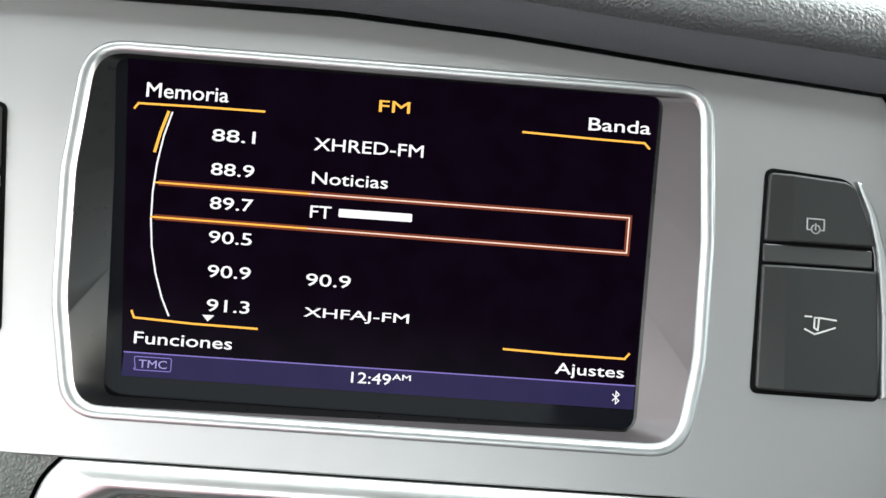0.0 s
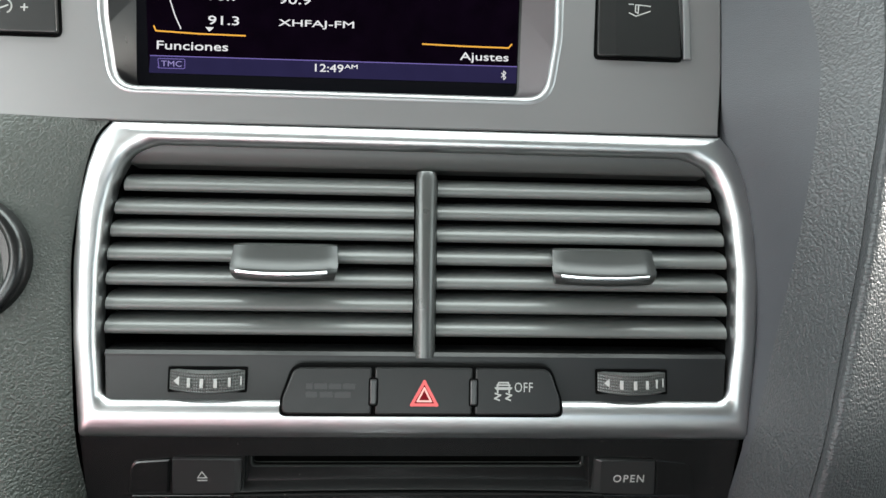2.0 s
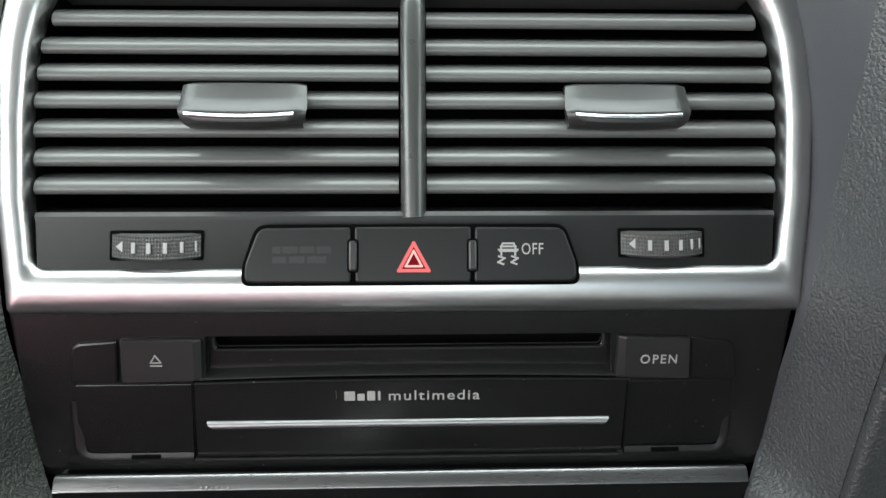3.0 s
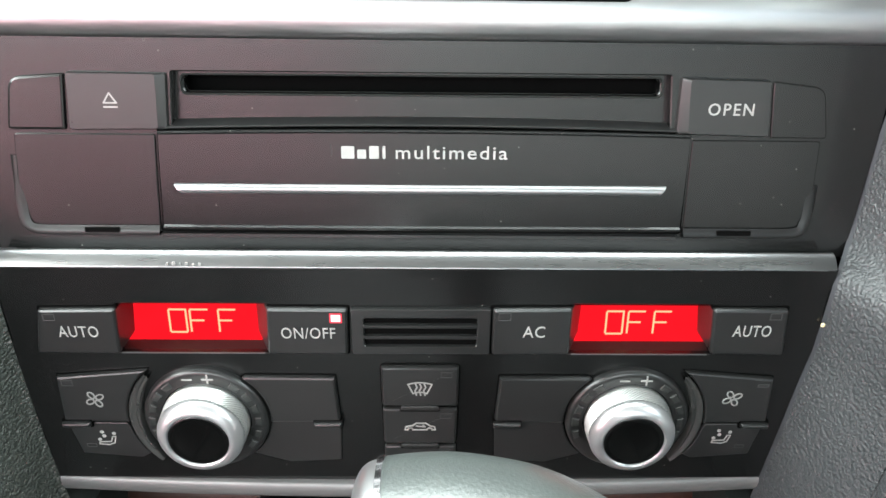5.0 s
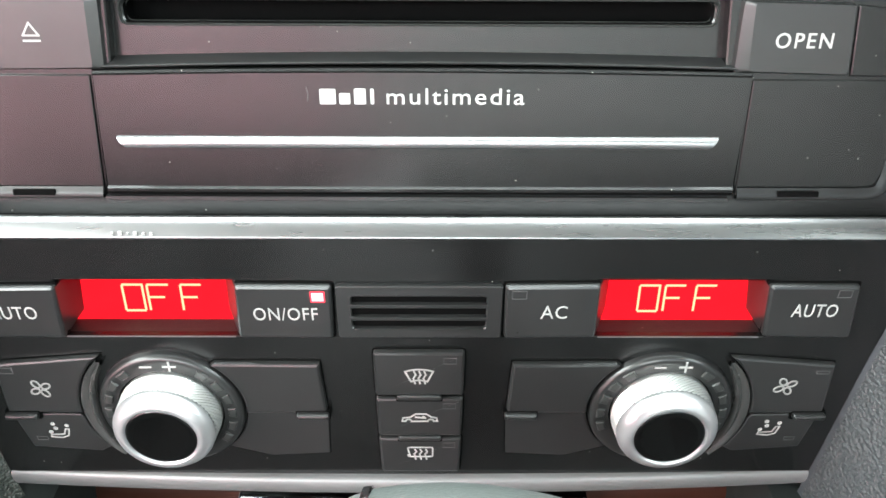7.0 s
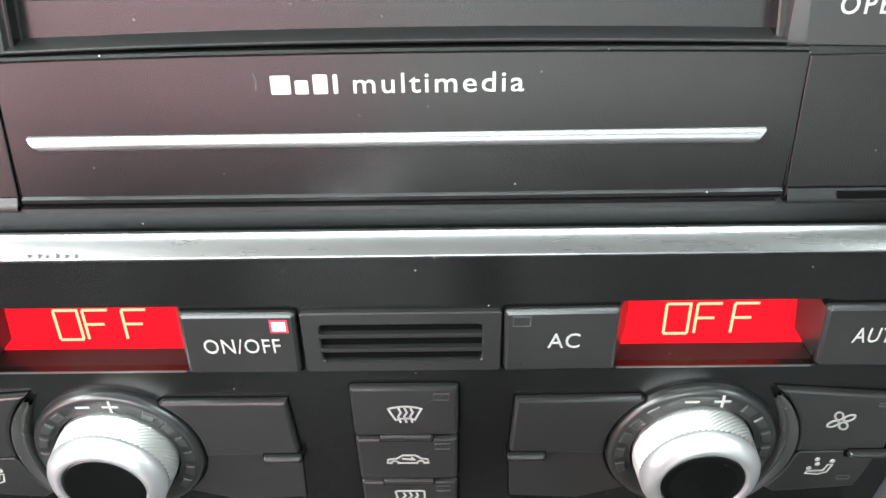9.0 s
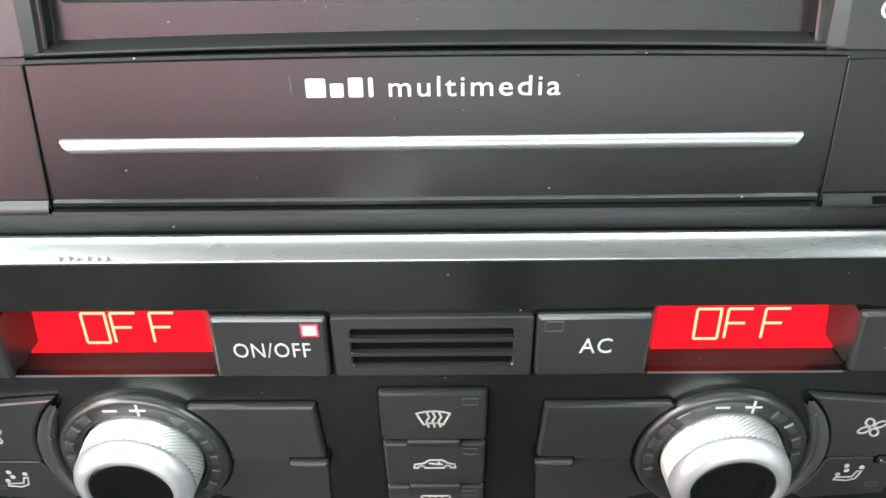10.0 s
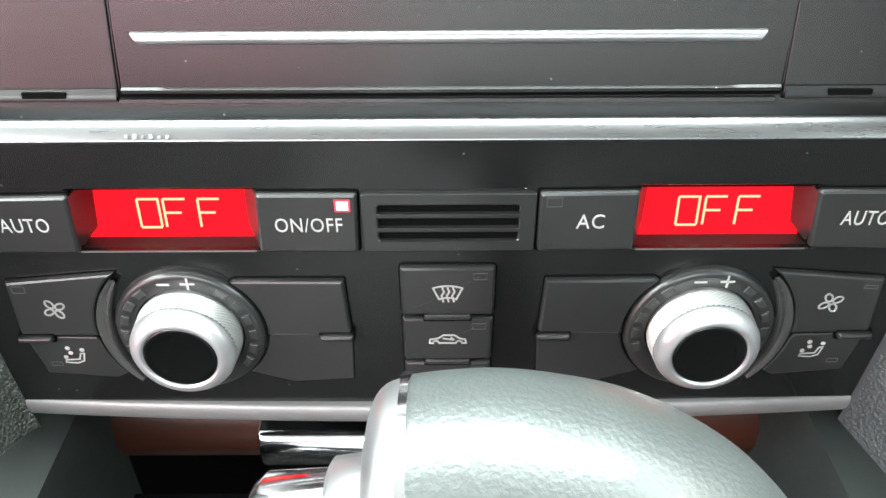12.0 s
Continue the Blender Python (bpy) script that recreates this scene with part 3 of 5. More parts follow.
def frame_ring(i):
    ring = []
    for a, b in zip(v_out, v_in):
        w = min(1.0, max(0.0, (9.0 - a[1]) / 6.0))
        s, n = (prof[i][k] + (foot[i][k] - prof[i][k]) * w for k in (0, 1))
        ring.append((a[0] + (b[0] - a[0]) * s, a[1] + (b[1] - a[1]) * s, n))
    return ring


part("vent_frame", lofted(bmesh.new(), [frame_ring(i) for i in range(len(foot))]), ALU, vent, "satin aluminium frame", 55)
part("duct", lofted(bmesh.new(), [at_n(v_in, -6), at_n(inset(v_in, 1.0), -42)], False, True), GAP, vent, "black duct behind the slats")


def side_u(v, right):
    pts = [(30, -115.4), (40, -115.9), (67, -116.3), (84, -114.8), (93, -112.5), (99, -108.5), (106, -102)] if not right else [(30, 114.9), (40, 115.4), (67, 116.0), (84, 114.2), (93, 111.5), (99, 107.5), (106, 99)]
    return float(np.interp(v, [p[0] for p in pts], [p[1] for p in pts]))


def slat(u0, u1, v, tilt=0.0):
    """One vent blade: rounded front edge, leaning back and up."""
    prof = [(-2.5, -2.4), (-2.75, -1.3), (-2.5, -0.4), (-1.8, 0.1), (-0.9, 0.2), (0.2, -0.1), (1.4, -0.9), (2.7, -2.6), (4.1, -6.0), (5.4, -12.0), (4.2, -12.4), (2.0, -6.8), (-0.6, -3.8)]
    return lofted(bmesh.new(), [[(u, v + a, b - 3.2) for a, b in prof] for u in (u0, u0 + 0.6, u1 - 0.6, u1)], True, True)


SLATS = (92.2, 83.5, 75.1, 66.4, 57.4, 48.4, 39.7)
for v in SLATS:
    part("slat", slat(side_u(v + 3, False) + 0.1, -4.2, v), SLAT, vent, angle=50)
    part("slat", slat(4.6, side_u(v + 3, True) - 0.1, v), SLAT, vent, angle=50)
part("upper_lip", lofted(bmesh.new(), [[(-100, 106.6, -1.6), (99, 106.6, -1.6)], [(-106.5, 104.4, -2.4), (104.5, 104.4, -2.4)], [(-110.6, 101.6, -3.2), (109.0, 101.6, -3.2)], [(-111.6, 100.2, -4.0), (110.2, 100.2, -4.0)], [(-112.0, 99.6, -4.8), (110.6, 99.6, -4.8)], [(-112.0, 99.4, -14), (110.6, 99.4, -14)]], closed=False), LIP, vent, "dark upper lip of the vents")
part("lower_panel", lofted(bmesh.new(), [[(-114.6, 33.5, -12), (114.0, 33.5, -12)], [(-114.8, 31.2, -2.4), (114.2, 31.2, -2.4)], [(-114.7, 29.8, -1.4), (114.1, 29.8, -1.4)], [(-114.4, 28.6, -1.6), (113.8, 28.6, -1.6)], [(-113.2, 13.4, -0.6), (112.4, 13.4, -0.6)], [(-113.2, 13.4, -6), (112.4, 13.4, -6)]], closed=False), CAP_BLACK, vent, "black strip under the slats", 20)
bm = bmesh.new()
dp = [(-3.6, -8), (-3.5, -2), (-2.6, 0.4), (-1.0, 1.2), (0.4, 1.4), (1.9, 1.2), (3.5, 0.4), (4.3, -2), (4.4, -8)]
lofted(bm, [[(a + 0.1, 99.0, min(b, -6)) for a, b in dp], [(a * 0.92, 98.4, b - 1.2) for a, b in dp], [(a, 95.5, b) for a, b in dp], [(a, 45, b - 0.6) for a, b in dp], [(a, 29.2, b - 1.2) for a, b in dp], [(a, 28.8, min(b, -5)) for a, b in dp]], True, True, True)
part("divider", bm, DIVIDER, vent, "upright bar between the vents", 50)


def slider(u0, u1):
    """The grip that moves the blades: a curved scoop with a thin bright line."""
    bm = bmesh.new()
    k = 14
    loops = []
    for v, n, grow in ((70.6, -4.5, -0.6), (70.4, 0.5, -0.3), (69.6, 2.2, 0.0), (66.0, 3.6, 0.3), (63.0, 4.8, 0.6), (61.6, 6.0, 0.6), (60.2, 6.4, 0.3), (58.2, 5.6, -0.4), (57.2, 3.0, -1.0), (57.4, -3.5, -1.4)):
        loops.append([(u0 - grow + (u1 - u0 + 2 * grow) * i / k, v - (0.9 * (1 - (2 * i / k - 1) ** 2) if v < 67 else 0), n + 0.8 * (1 - (2 * i / k - 1) ** 2) - (1.6 if i in (0, k) else 0)) for i in range(k + 1)])
    lofted(bm, loops, closed=False)
    bm.verts.ensure_lookup_table()
    for e in (0, k):
        bm.faces.new([bm.verts[r * (k + 1) + e] for r in range(len(loops))])
    g = part("slider", bm, GRIP, vent, "charcoal slat slider", 40)
    line = []
    for v, n in ((60.3, 6.9), (60.0, 7.2), (59.4, 7.2), (59.0, 6.7)):
        line.append([(u0 + 2.0 + (u1 - u0 - 5.0) * i / k, v - 0.9 * (1 - (2 * i / k - 1) ** 2), n + 0.8 * (1 - (2 * i / k - 1) ** 2)) for i in range(k + 1)])
    part("line", lofted(bmesh.new(), line, closed=False), CHROME, g, "thin chrome line", 60)


slider(-69.6, -32.2)
slider(47.6, 85.2)


def thumbwheel(u0, u1, vc, arrow_u, marks):
    w, h = u1 - u0, 7.8
    part("wheel_slot", slab(rrect(u0 - 0.8, vc - 4.6, u1 + 0.8, vc + 4.6, 0.8), -1.4, -0.55, 0.1), GAP, vent)
    bm = bmesh.new()
    nu, nv = 58, 14
    rows = []
    for j in range(nv + 1):
        row = []
        for i in range(nu + 1):
            x = 2 * i / nu - 1
            lift = 3.2 * (1 - x * x)
            sag = -1.0 * (1 - x * x) * (1 if j < nv else 0.4)
            knob = 0.35 if (i % 2 and j % 2 and 0 < j < nv) else 0.0
            row.append((u0 + w * i / nu, vc - h / 2 + h * j / nv + sag, -0.5 + lift + knob - (1.2 if j in (0, nv) else 0)))
        rows.append(row)
    lofted(bm, rows, closed=False)
    g = part("thumbwheel", bm, LIP, vent, "knurled black thumbwheel", 20)
    q = lambda u: -0.5 + 3.2 * (1 - (2 * (u - u0) / w - 1) ** 2) + 0.55
    s = lambda u: -1.0 * (1 - (2 * (u - u0) / w - 1) ** 2)
    part("arrow", lofted(bmesh.new(), [[(arrow_u - 1.0, vc + s(arrow_u), q(arrow_u)), (arrow_u + 1.0, vc - 1.7 + s(arrow_u), q(arrow_u) + 0.1), (arrow_u + 1.0, vc + 1.7 + s(arrow_u), q(arrow_u) + 0.1)]] * 1, True), WHITE, g, "white arrow", smooth=False)
    for mu, mw in marks:
        part("mark", slab([(mu - mw, vc - 1.7 + s(mu)), (mu + mw, vc - 1.7 + s(mu)), (mu + mw, vc + 1.5 + s(mu)), (mu - mw, vc + 1.5 + s(mu))], q(mu) - 0.3, q(mu) + 0.12, 0.05), WHITE, g)


thumbwheel(-91.0, -64.4, 20.9, -88.2, [(-83.6, 0.55), (-78.9, 0.6), (-74.1, 0.6), (-69.4, 0.5), (-65.6, 0.25)])
thumbwheel(64.8, 90.4, 21.1, 67.8, [(73.0, 0.6), (78.0, 0.6), (82.6, 0.5), (86.4, 0.35), (89.2, 0.22)])

# ---- switch row under the vents ----
bank = thing("switch_row", UPPER, "row of three charcoal switches with a lit hazard switch", "switch")
SW = rpoly([(-51.0, 9.0), (50.6, 9.0), (50.0, 15), (46.2, 26.2), (-46.6, 26.2), (-50.4, 15)], [2, 2, 8, 4, 4, 8], 5)
part("surround", slab(inset(SW, -0.7), -6, 2.75, 0.1), GAP, bank, "black shadow gap")
s1 = part("switch_cap", slab(rpoly([(-50.6, 9.3), (-18.6, 9.2), (-18.6, 26.0), (-46.2, 25.8), (-50.2, 15)], [2.5, 1.0, 1.0, 4, 8], 5), -4, 3.6, 0.6), CAP_BLACK, bank)
s2 = part("switch_cap", slab(rpoly([(-17.2, 9.2), (17.6, 9.2), (17.8, 26.1), (-17.4, 26.1)], 1.0, 4), -4, 3.7, 0.6), CAP_BLACK, bank)
s3 = part("switch_cap", slab(rpoly([(18.8, 9.2), (50.2, 9.3), (49.8, 15), (46.0, 25.8), (19.0, 26.0)], [1.0, 2.5, 8, 4, 1.0], 5), -4, 3.6, 0.6), CAP_BLACK, bank)
for u in (-17.9, 18.2):
    part("pip_gap", slab(rrect(u - 1.75, 12.2, u + 1.75, 22.4, 1.1), -3, 3.74, 0.05), GAP, bank)
    part("pip", slab(rrect(u - 1.25, 12.7, u + 1.25, 21.9, 0.9), -3, 4.5, 0.6), BUTTON, bank)
tri = lambda s: [(0.4, 16.0 + 6.2 * s), (-5.5 * s + 0.4, 15.6 - 3.4 * s), (5.5 * s + 0.4, 15.6 - 3.4 * s), (0.4, 16.0 + 6.2 * s)]
part("warning_field", slab(tri(0.8)[:3], 3.6, 3.76, 0.03), HAZ_FILL, s2, "dim red lit field")
part("warning_triangle", strokes([tri(0.82)], 1.05, 3.7, 3.88), HAZ_RED, s2, "lit red warning triangle")
part("warning_triangle", strokes([tri(0.44)], 0.65, 3.7, 3.88), glow("lit_pale_red_line", (1.0, 0.55, 0.5), 1.3), s2, "pale inner triangle")
part("sign", strokes([[(26.6, 18.6), (27.4, 20.9), (30.8, 20.9), (31.6, 18.6), (26.6, 18.6)], [(26.2, 19.0), (32.0, 19.0)], [(27.0, 18.4), (27.0, 17.4)], [(31.2, 18.4), (31.2, 17.4)], [(26.8, 20.0), (31.4, 20.0)],
                      [(26.2, 17.0), (28.0, 16.4), (26.0, 15.2), (27.6, 14.6)], [(30.2, 17.0), (32.0, 16.4), (30.0, 15.2), (31.6, 14.6)]], 0.55, 3.6, 3.75), WHITE, s3, "white printed skid sign")
lettering("sign", "OFF", 33.2, 17.5, 39.8, 21.0, 3.6, WHITE, s3, spacing=1.1)
for v, segs in ((19.2, ((-42, -39.6), (-39, -34.4), (-33.8, -29.5), (-28.8, -24.5))), (16.2, ((-42, -38), (-37, -32.5), (-31.6, -26)))):
    for a, b in segs:
        part("faint_bar", slab(rrect(a, v - 1.0, b, v + 1.0, 0.2, 2), 3.55, 3.66, 0.03), FAINT, s1, "faint unlit bar of print")

# ---- disc changer ----
changer = thing("disc_changer", DECK, "black car disc changer with a slot and a closed flap", "disc player")
FACE_T = [(-121.8, 3.4), (-121.6, -30), (-120.2, -57.6), (115.2, -57.6), (118.2, -22), (119.0, 3.4)]
slot_win = rpoly([(-65.0, -21.6), (63.2, -21.6), (62.0, -6.4), (-63.8, -6.4)], 0.5, 3)
part("faceplate", plate(FACE_T, [slot_win], -14, -0.8, 0.3), BLACK, changer)
bm = plate(inset(slot_win, -0.6), [rrect(-62.0, -12.3, 60.4, -7.9, 1.4, 4)], -12, -4.2, 0.5)
part("slot_plate", bm, BLACK, changer)
# paler than the slot plate: the lit lower edge is in its colour
part("slot_lip", lofted(bmesh.new(), [[(u, v, -4.1) for u, v in rrect(-62.9, -13.1, 61.2, -7.2, 1.8, 4)], [(u, v, -3.7) for u, v in rrect(-62.4, -12.7, 60.8, -7.6, 1.6, 4)], [(u, v, -6.5) for u, v in rrect(-62.0, -12.2, 60.4, -8.0, 1.4, 4)]]), LIP, changer, "rounded slot lip, its lit edge put in a paler colour")
part("slot_depth", slab(rrect(-64, -13.2, 62, -7.2, 0.5, 3), -13, -10.5, 0.1), GAP, changer, "dark inside of the slot")
ej = part("eject_button", lofted(bmesh.new(), [at_n(rpoly([(-90.6, -22.0), (-64.6, -21.6), (-63.4, -7.2), (-89.6, -6.4)], 0.8, 4), -5), at_n(rpoly([(-90.4, -21.9), (-66.0, -21.6), (-65.0, -6.8), (-89.5, -6.5)], 0.8, 4), 0.2),
                                              at_n(rpoly([(-90.2, -21.5), (-68.0, -21.2), (-67.4, -7.0), (-89.2, -6.9)], 0.8, 4), 1.0)], False, True), BUTTON, changer)
part("sign", strokes([[(-80.8, -14.5), (-77.6, -14.5), (-79.2, -11.9), (-80.8, -14.5)]], 0.36, 1.0, 1.14), WHITE, ej, "white eject sign")
part("sign", strokes([[(-80.8, -15.6), (-77.6, -15.6)]], 0.4, 1.0, 1.14), WHITE, ej, "white bar of the eject sign")
op = part("open_button", lofted(bmesh.new(), [at_n(rpoly([(63.4, -22.0), (88.4, -22.6), (87.2, -7.4), (62.6, -6.6)], 0.8, 4), -5), at_n(rpoly([(64.6, -21.9), (88.3, -22.5), (87.1, -7.4), (64.6, -6.8)], 0.8, 4), 0.2),
                                             at_n(rpoly([(67.2, -21.5), (88.0, -22.1), (86.8, -7.7), (66.6, -7.2)], 0.8, 4), 1.0)], False, True), BUTTON, changer)
lettering("sign", "OPEN", 71.8, -16.6, 83.4, -13.4, 1.0, WHITE, op, "white printed word", spacing=1.22, bold=0.06)
part("blank_button", slab(rpoly([(-106.6, -22.0), (-91.8, -22.0), (-90.3, -7.0), (-104.2, -8.0)], [1, 0.5, 0.5, 4], 4), -4, 0.3, 0.8), BLACK, changer)
part("blank_button", slab(rpoly([(89.3, -22.9), (104.2, -23.0), (101.6, -9.2), (88.0, -7.6)], [0.5, 1, 4, 0.5], 4), -4, -0.3, 0.4), BLACK, changer)
flap_o = rpoly([(-69.9, -50.2), (68.5, -50.2), (68.2, -22.2), (-68.4, -21.9)], 0.4, 3)
part("flap_gap", slab(inset(flap_o, -0.6), -3, -0.5, 0.1), GAP, changer, "black gap round the flap")
bm = bmesh.new()
vs = [(-50.0, -2.0), (-49.9, 0.3), (-49.4, 1.3), (-48.7, 1.35), (-48.2, 0.8), (-36, 1.1), (-25.2, 1.0), (-22.9, 1.0), (-22.4, 1.5), (-21.9, 1.1), (-21.8, -2.0)]
lofted(bm, [[(-69.5 + (v + 50) * 0.045 + (137.7 - (v + 50) * 0.045) * i / 12, v + (0.85 * (1 - (i / 6 - 1) ** 2) if v > -24 else 0.0), n + 0.25 * (1 - (i / 6 - 1) ** 2)) for i in range(13)] for v, n in vs], closed=False)
flap = part("flap", bm, BLACK, changer, "closed black flap", 25)
bm = bmesh.new()
lofted(bm, [[(u, v, n) for u, v in zip(np.linspace(-65.4 + e, 63.2 - e, 9), [v0] * 9)] for v0, n, e in ((-39.1, 0.9, 2.0), (-38.8, 1.9, 1.8), (-38.0, 2.5, 1.2), (-37.0, 2.4, 0.5), (-36.4, 1.9, 0.1), (-36.1, 0.9, 0.0))], closed=False)
part("trim_line", bm, BEZEL, flap, "slim bright trim line", 60)
lettering("word", "multimedia", -7.7, -28.95, 21.1, -25.4, 1.35, WHITE, flap, "white printed word", spacing=1.16, bold=0.06)
for a, b, h in ((-21.7, -18.3, 3.4), (-17.6, -15.3, 2.5), (-14.5, -12.0, 3.5), (-11.1, -10.3, 3.5)):
    part("maker_bar", slab(rrect(a, -28.95, b, -28.95 + h, 0.3, 2), 1.3, 1.45, 0.03), WHITE, flap, "plain white bar")
part("scratch", strokes([[(-24.4, -25.2), (-24.1, -26.6), (-24.3, -28.2)]], 0.14, 1.2, 1.34), DIM_PRINT, flap, "fine pale scratch")
bow = [1 - (i / 8 - 1) ** 2 for i in range(17)]
part("ledge", lofted(bmesh.new(), [[(a + (b - a) * i / 16, v + 1.1 * bow[i], n) for i in range(17)] for a, b, v, n in ((-66.2, 64.8, -19.6, -4.2), (-66.6, 65.2, -20.6, -0.6), (-66.8, 65.4, -20.9, 0.3), (-67.2, 65.8, -21.2, 0.5), (-67.4, 66.0, -21.5, 0.2), (-67.4, 66.0, -21.7, -2.0))], closed=False), BUTTON, changer, angle=30)


def bead(path, prof):
    """A raised edge along a path: prof gives steps to its side and out."""
    loops = []
    for i, q in enumerate(path):
        d = (Vector(path[min(i + 1, len(path) - 1)]) - Vector(path[max(i - 1, 0)])).normalized()
        f = min(1.0, i / 4.0)
        loops.append([(q[0] - d.y * k, q[1] + d.x * k, -0.6 + (n + 0.6) * f) for k, n in prof])
    return lofted(bmesh.new(), loops, closed=False)


for s in (0, 1):
    pl = [(-107.6, -51.0), (-70.9, -50.8), (-69.5, -23.0), (-105.4, -23.0)] if not s else [(69.5, -50.8), (103.6, -50.8), (102.8, -23.6), (69.2, -23.6)]
    part("side_panel", slab(rpoly(pl, [5, 0.5, 0.5, 1] if not s else [0.5, 5, 1, 0.5], 5), -3, -0.2 if not s else -0.45, 0.3), BLACK, changer)
    edge = [(-106.6, -29), (-107.0, -36), (-107.3, -42), (-107.2, -46), (-106.6, -48.6), (-105.4, -50.0), (-103.4, -50.7), (-100, -50.9), (-90, -50.9), (-80, -50.9), (-70.9, -50.9)]
    if s:
        edge = [(103.4, -36), (103.5, -42), (103.2, -46), (102.5, -48.6), (101.4, -50.0), (99.4, -50.7), (96, -50.9), (86, -50.9), (76, -50.9), (69.5, -50.9)]
    k = -1 if s else 1
    part("side_lip", bead(edge, [(2.2 * k, 0.15), (1.2 * k, 0.55), (0.2 * k, 1.0), (-0.5 * k, 0.8), (-0.8 * k, -0.8)]), CAP_BLACK, changer, angle=50)
    c = -90.6 if not s else 78.4
    part("catch_slot", slab(rrect(c, -50.6, c + 9.2, -49.2, 0.3), 0.2, 1.06, 0.05), GAP, changer, "dark catch slot")
part("lower_lip", lofted(bmesh.new(), [[(-70.6, -50.8, -0.8), (67.8, -51.0, -0.8)], [(-70.6, -51.0, 0.4), (67.8, -51.2, 0.4)], [(-70.6, -51.8, 0.4), (67.8, -52.0, 0.4)], [(-70.6, -52.2, -0.8), (67.8, -52.4, -0.8)]], closed=False), BUTTON, changer)


def trim_bar(name, profile, ends, bow, mat, label):
    """A rounded bar with the given section, bowed a little along its length."""
    ob = thing(name, LOWER, label, "trim", "silver trim bars across the stack")
    us = [ends[0] + (ends[1] - ends[0]) * i / 24 for i in range(25)]
    mid = (ends[0] + ends[1]) / 2
    sag = [bow * (((u - mid) / (ends[1] - mid)) ** 2) for u in us]
    loops = [[(u, v + k, n - k) for u, k in zip(us, sag)] for v, n in smoothed(profile, 4)]
    bm = lofted(bmesh.new(), loops, closed=False)
    part("bar", bm, mat, ob, angle=60)
    for e in (0, 24):                          # cast end pieces, a hair proud of the bar
        sec = [lp[e] for lp in loops]
        x = 0.5 if e else -0.5
        mid_v, mid_n = sum(q[1] for q in sec) / len(sec), sum(q[2] for q in sec) / len(sec)
        part("bar_end", lofted(bmesh.new(), [[(u - x * 3, v + (v - mid_v) * 0.02, n + (n - mid_n) * 0.02) for u, v, n in sec], [(u + x * 0.4, v + (v - mid_v) * 0.02, n + (n - mid_n) * 0.02) for u, v, n in sec], [(u + x, mid_v + (v - mid_v) * 0.8, mid_n + (n - mid_n) * 0.8) for u, v, n in sec]], False, True), mat, ob, angle=30)
    return ob


upper_bar = trim_bar("trim_bar", [(-60.5, -8.0), (-58.4, -5.8), (-57.7, -4.7), (-58.2, -3.4), (-59.2, -2.1), (-60.3, -1.0), (-61.1, -0.5), (-61.7, -1.6)], (-119.2, 114.2), 0.0, BAR, "long satin silver trim bar between the radio and climate panels")
trim_bar("trim_bar", [(-139.6, -1.5), (-139.9, 0.4), (-140.6, 1.3), (-142.2, 1.7), (-144.2, 1.5), (-145.8, 0.8), (-146.6, -0.2), (-146.8, -2.0)], (-117.8, 109.4), 1.9, FOOT_BAR, "satin silver trim bar under the climate panel")

for a, b, h in ((-71.0, -69.9, 1.1), (-69.3, -68.0, 1.3), (-67.4, -66.5, 0.9), (-65.8, -64.6, 1.2), (-63.9, -62.8, 0.8), (-62.2, -61.0, 1.0)):
    part("worn_mark", slab(rrect(a, -60.4, b - 0.5, -60.4 + h * 0.8, 0.15, 2), -0.9, -0.52, 0.03), WHITE, upper_bar, "worn pale scuff in the finish")

# ---- climate panel ----
DUSTY = material("dusty_black_plastic", (0.019, 0.018, 0.018), 0.5, 0, 0.35, 90, 0.1, 1500, spec=0.25, dust=0.9)
climate = thing("climate_panel", LOWER, "black automatic climate panel, displays reading OFF", "climate control")
FACE_B = [(-120.0, -61.2), (-120.0, -100), (-118.4, -140.2), (109.8, -140.2), (113.2, -100), (114.8, -88), (115.2, -61.2)]
disp_l = rpoly([(-90.5, -92.0), (-44.8, -92.0), (-44.6, -72.8), (-88.0, -72.8)], 0.3, 2)
disp_r = rpoly([(41.6, -92.0), (85.6, -92.0), (83.4, -72.5), (41.6, -72.5)], 0.3, 2)
part("faceplate", plate(FACE_B, [disp_l, disp_r], -12, -0.8, 0.3), BLACK, climate)


def seg_text(cells, v0, v1, parent):
    """The three characters of the display, from straight segments."""
    h, lean = v1 - v0, 0.0
    for u0, u1, what in cells:
        w = u1 - u0
        pt = lambda a, b: (u0 + w * a + lean * b, v0 + h * b)
        lines = [[pt(0, 0.05), pt(0, 0.95)], [pt(0.05, 1), pt(1, 1)]]
        lines += [[pt(1, 0.05), pt(1, 0.95)], [pt(0.05, 0), pt(0.95, 0)]] if what == "O" else [[pt(0.05, 0.52), pt(0.75, 0.52)]]
        for ln in lines:
            part("segment", reclined(strokes([ln], 0.55, -9.45, -9.35)), LCD_SEG, parent, "pale orange lit segment")


def reclined(bm):
    """The displays lean back at the top."""
    for q in bm.verts:
        q.co.z -= 0.12 * (q.co.y + 91.0)
    return bm


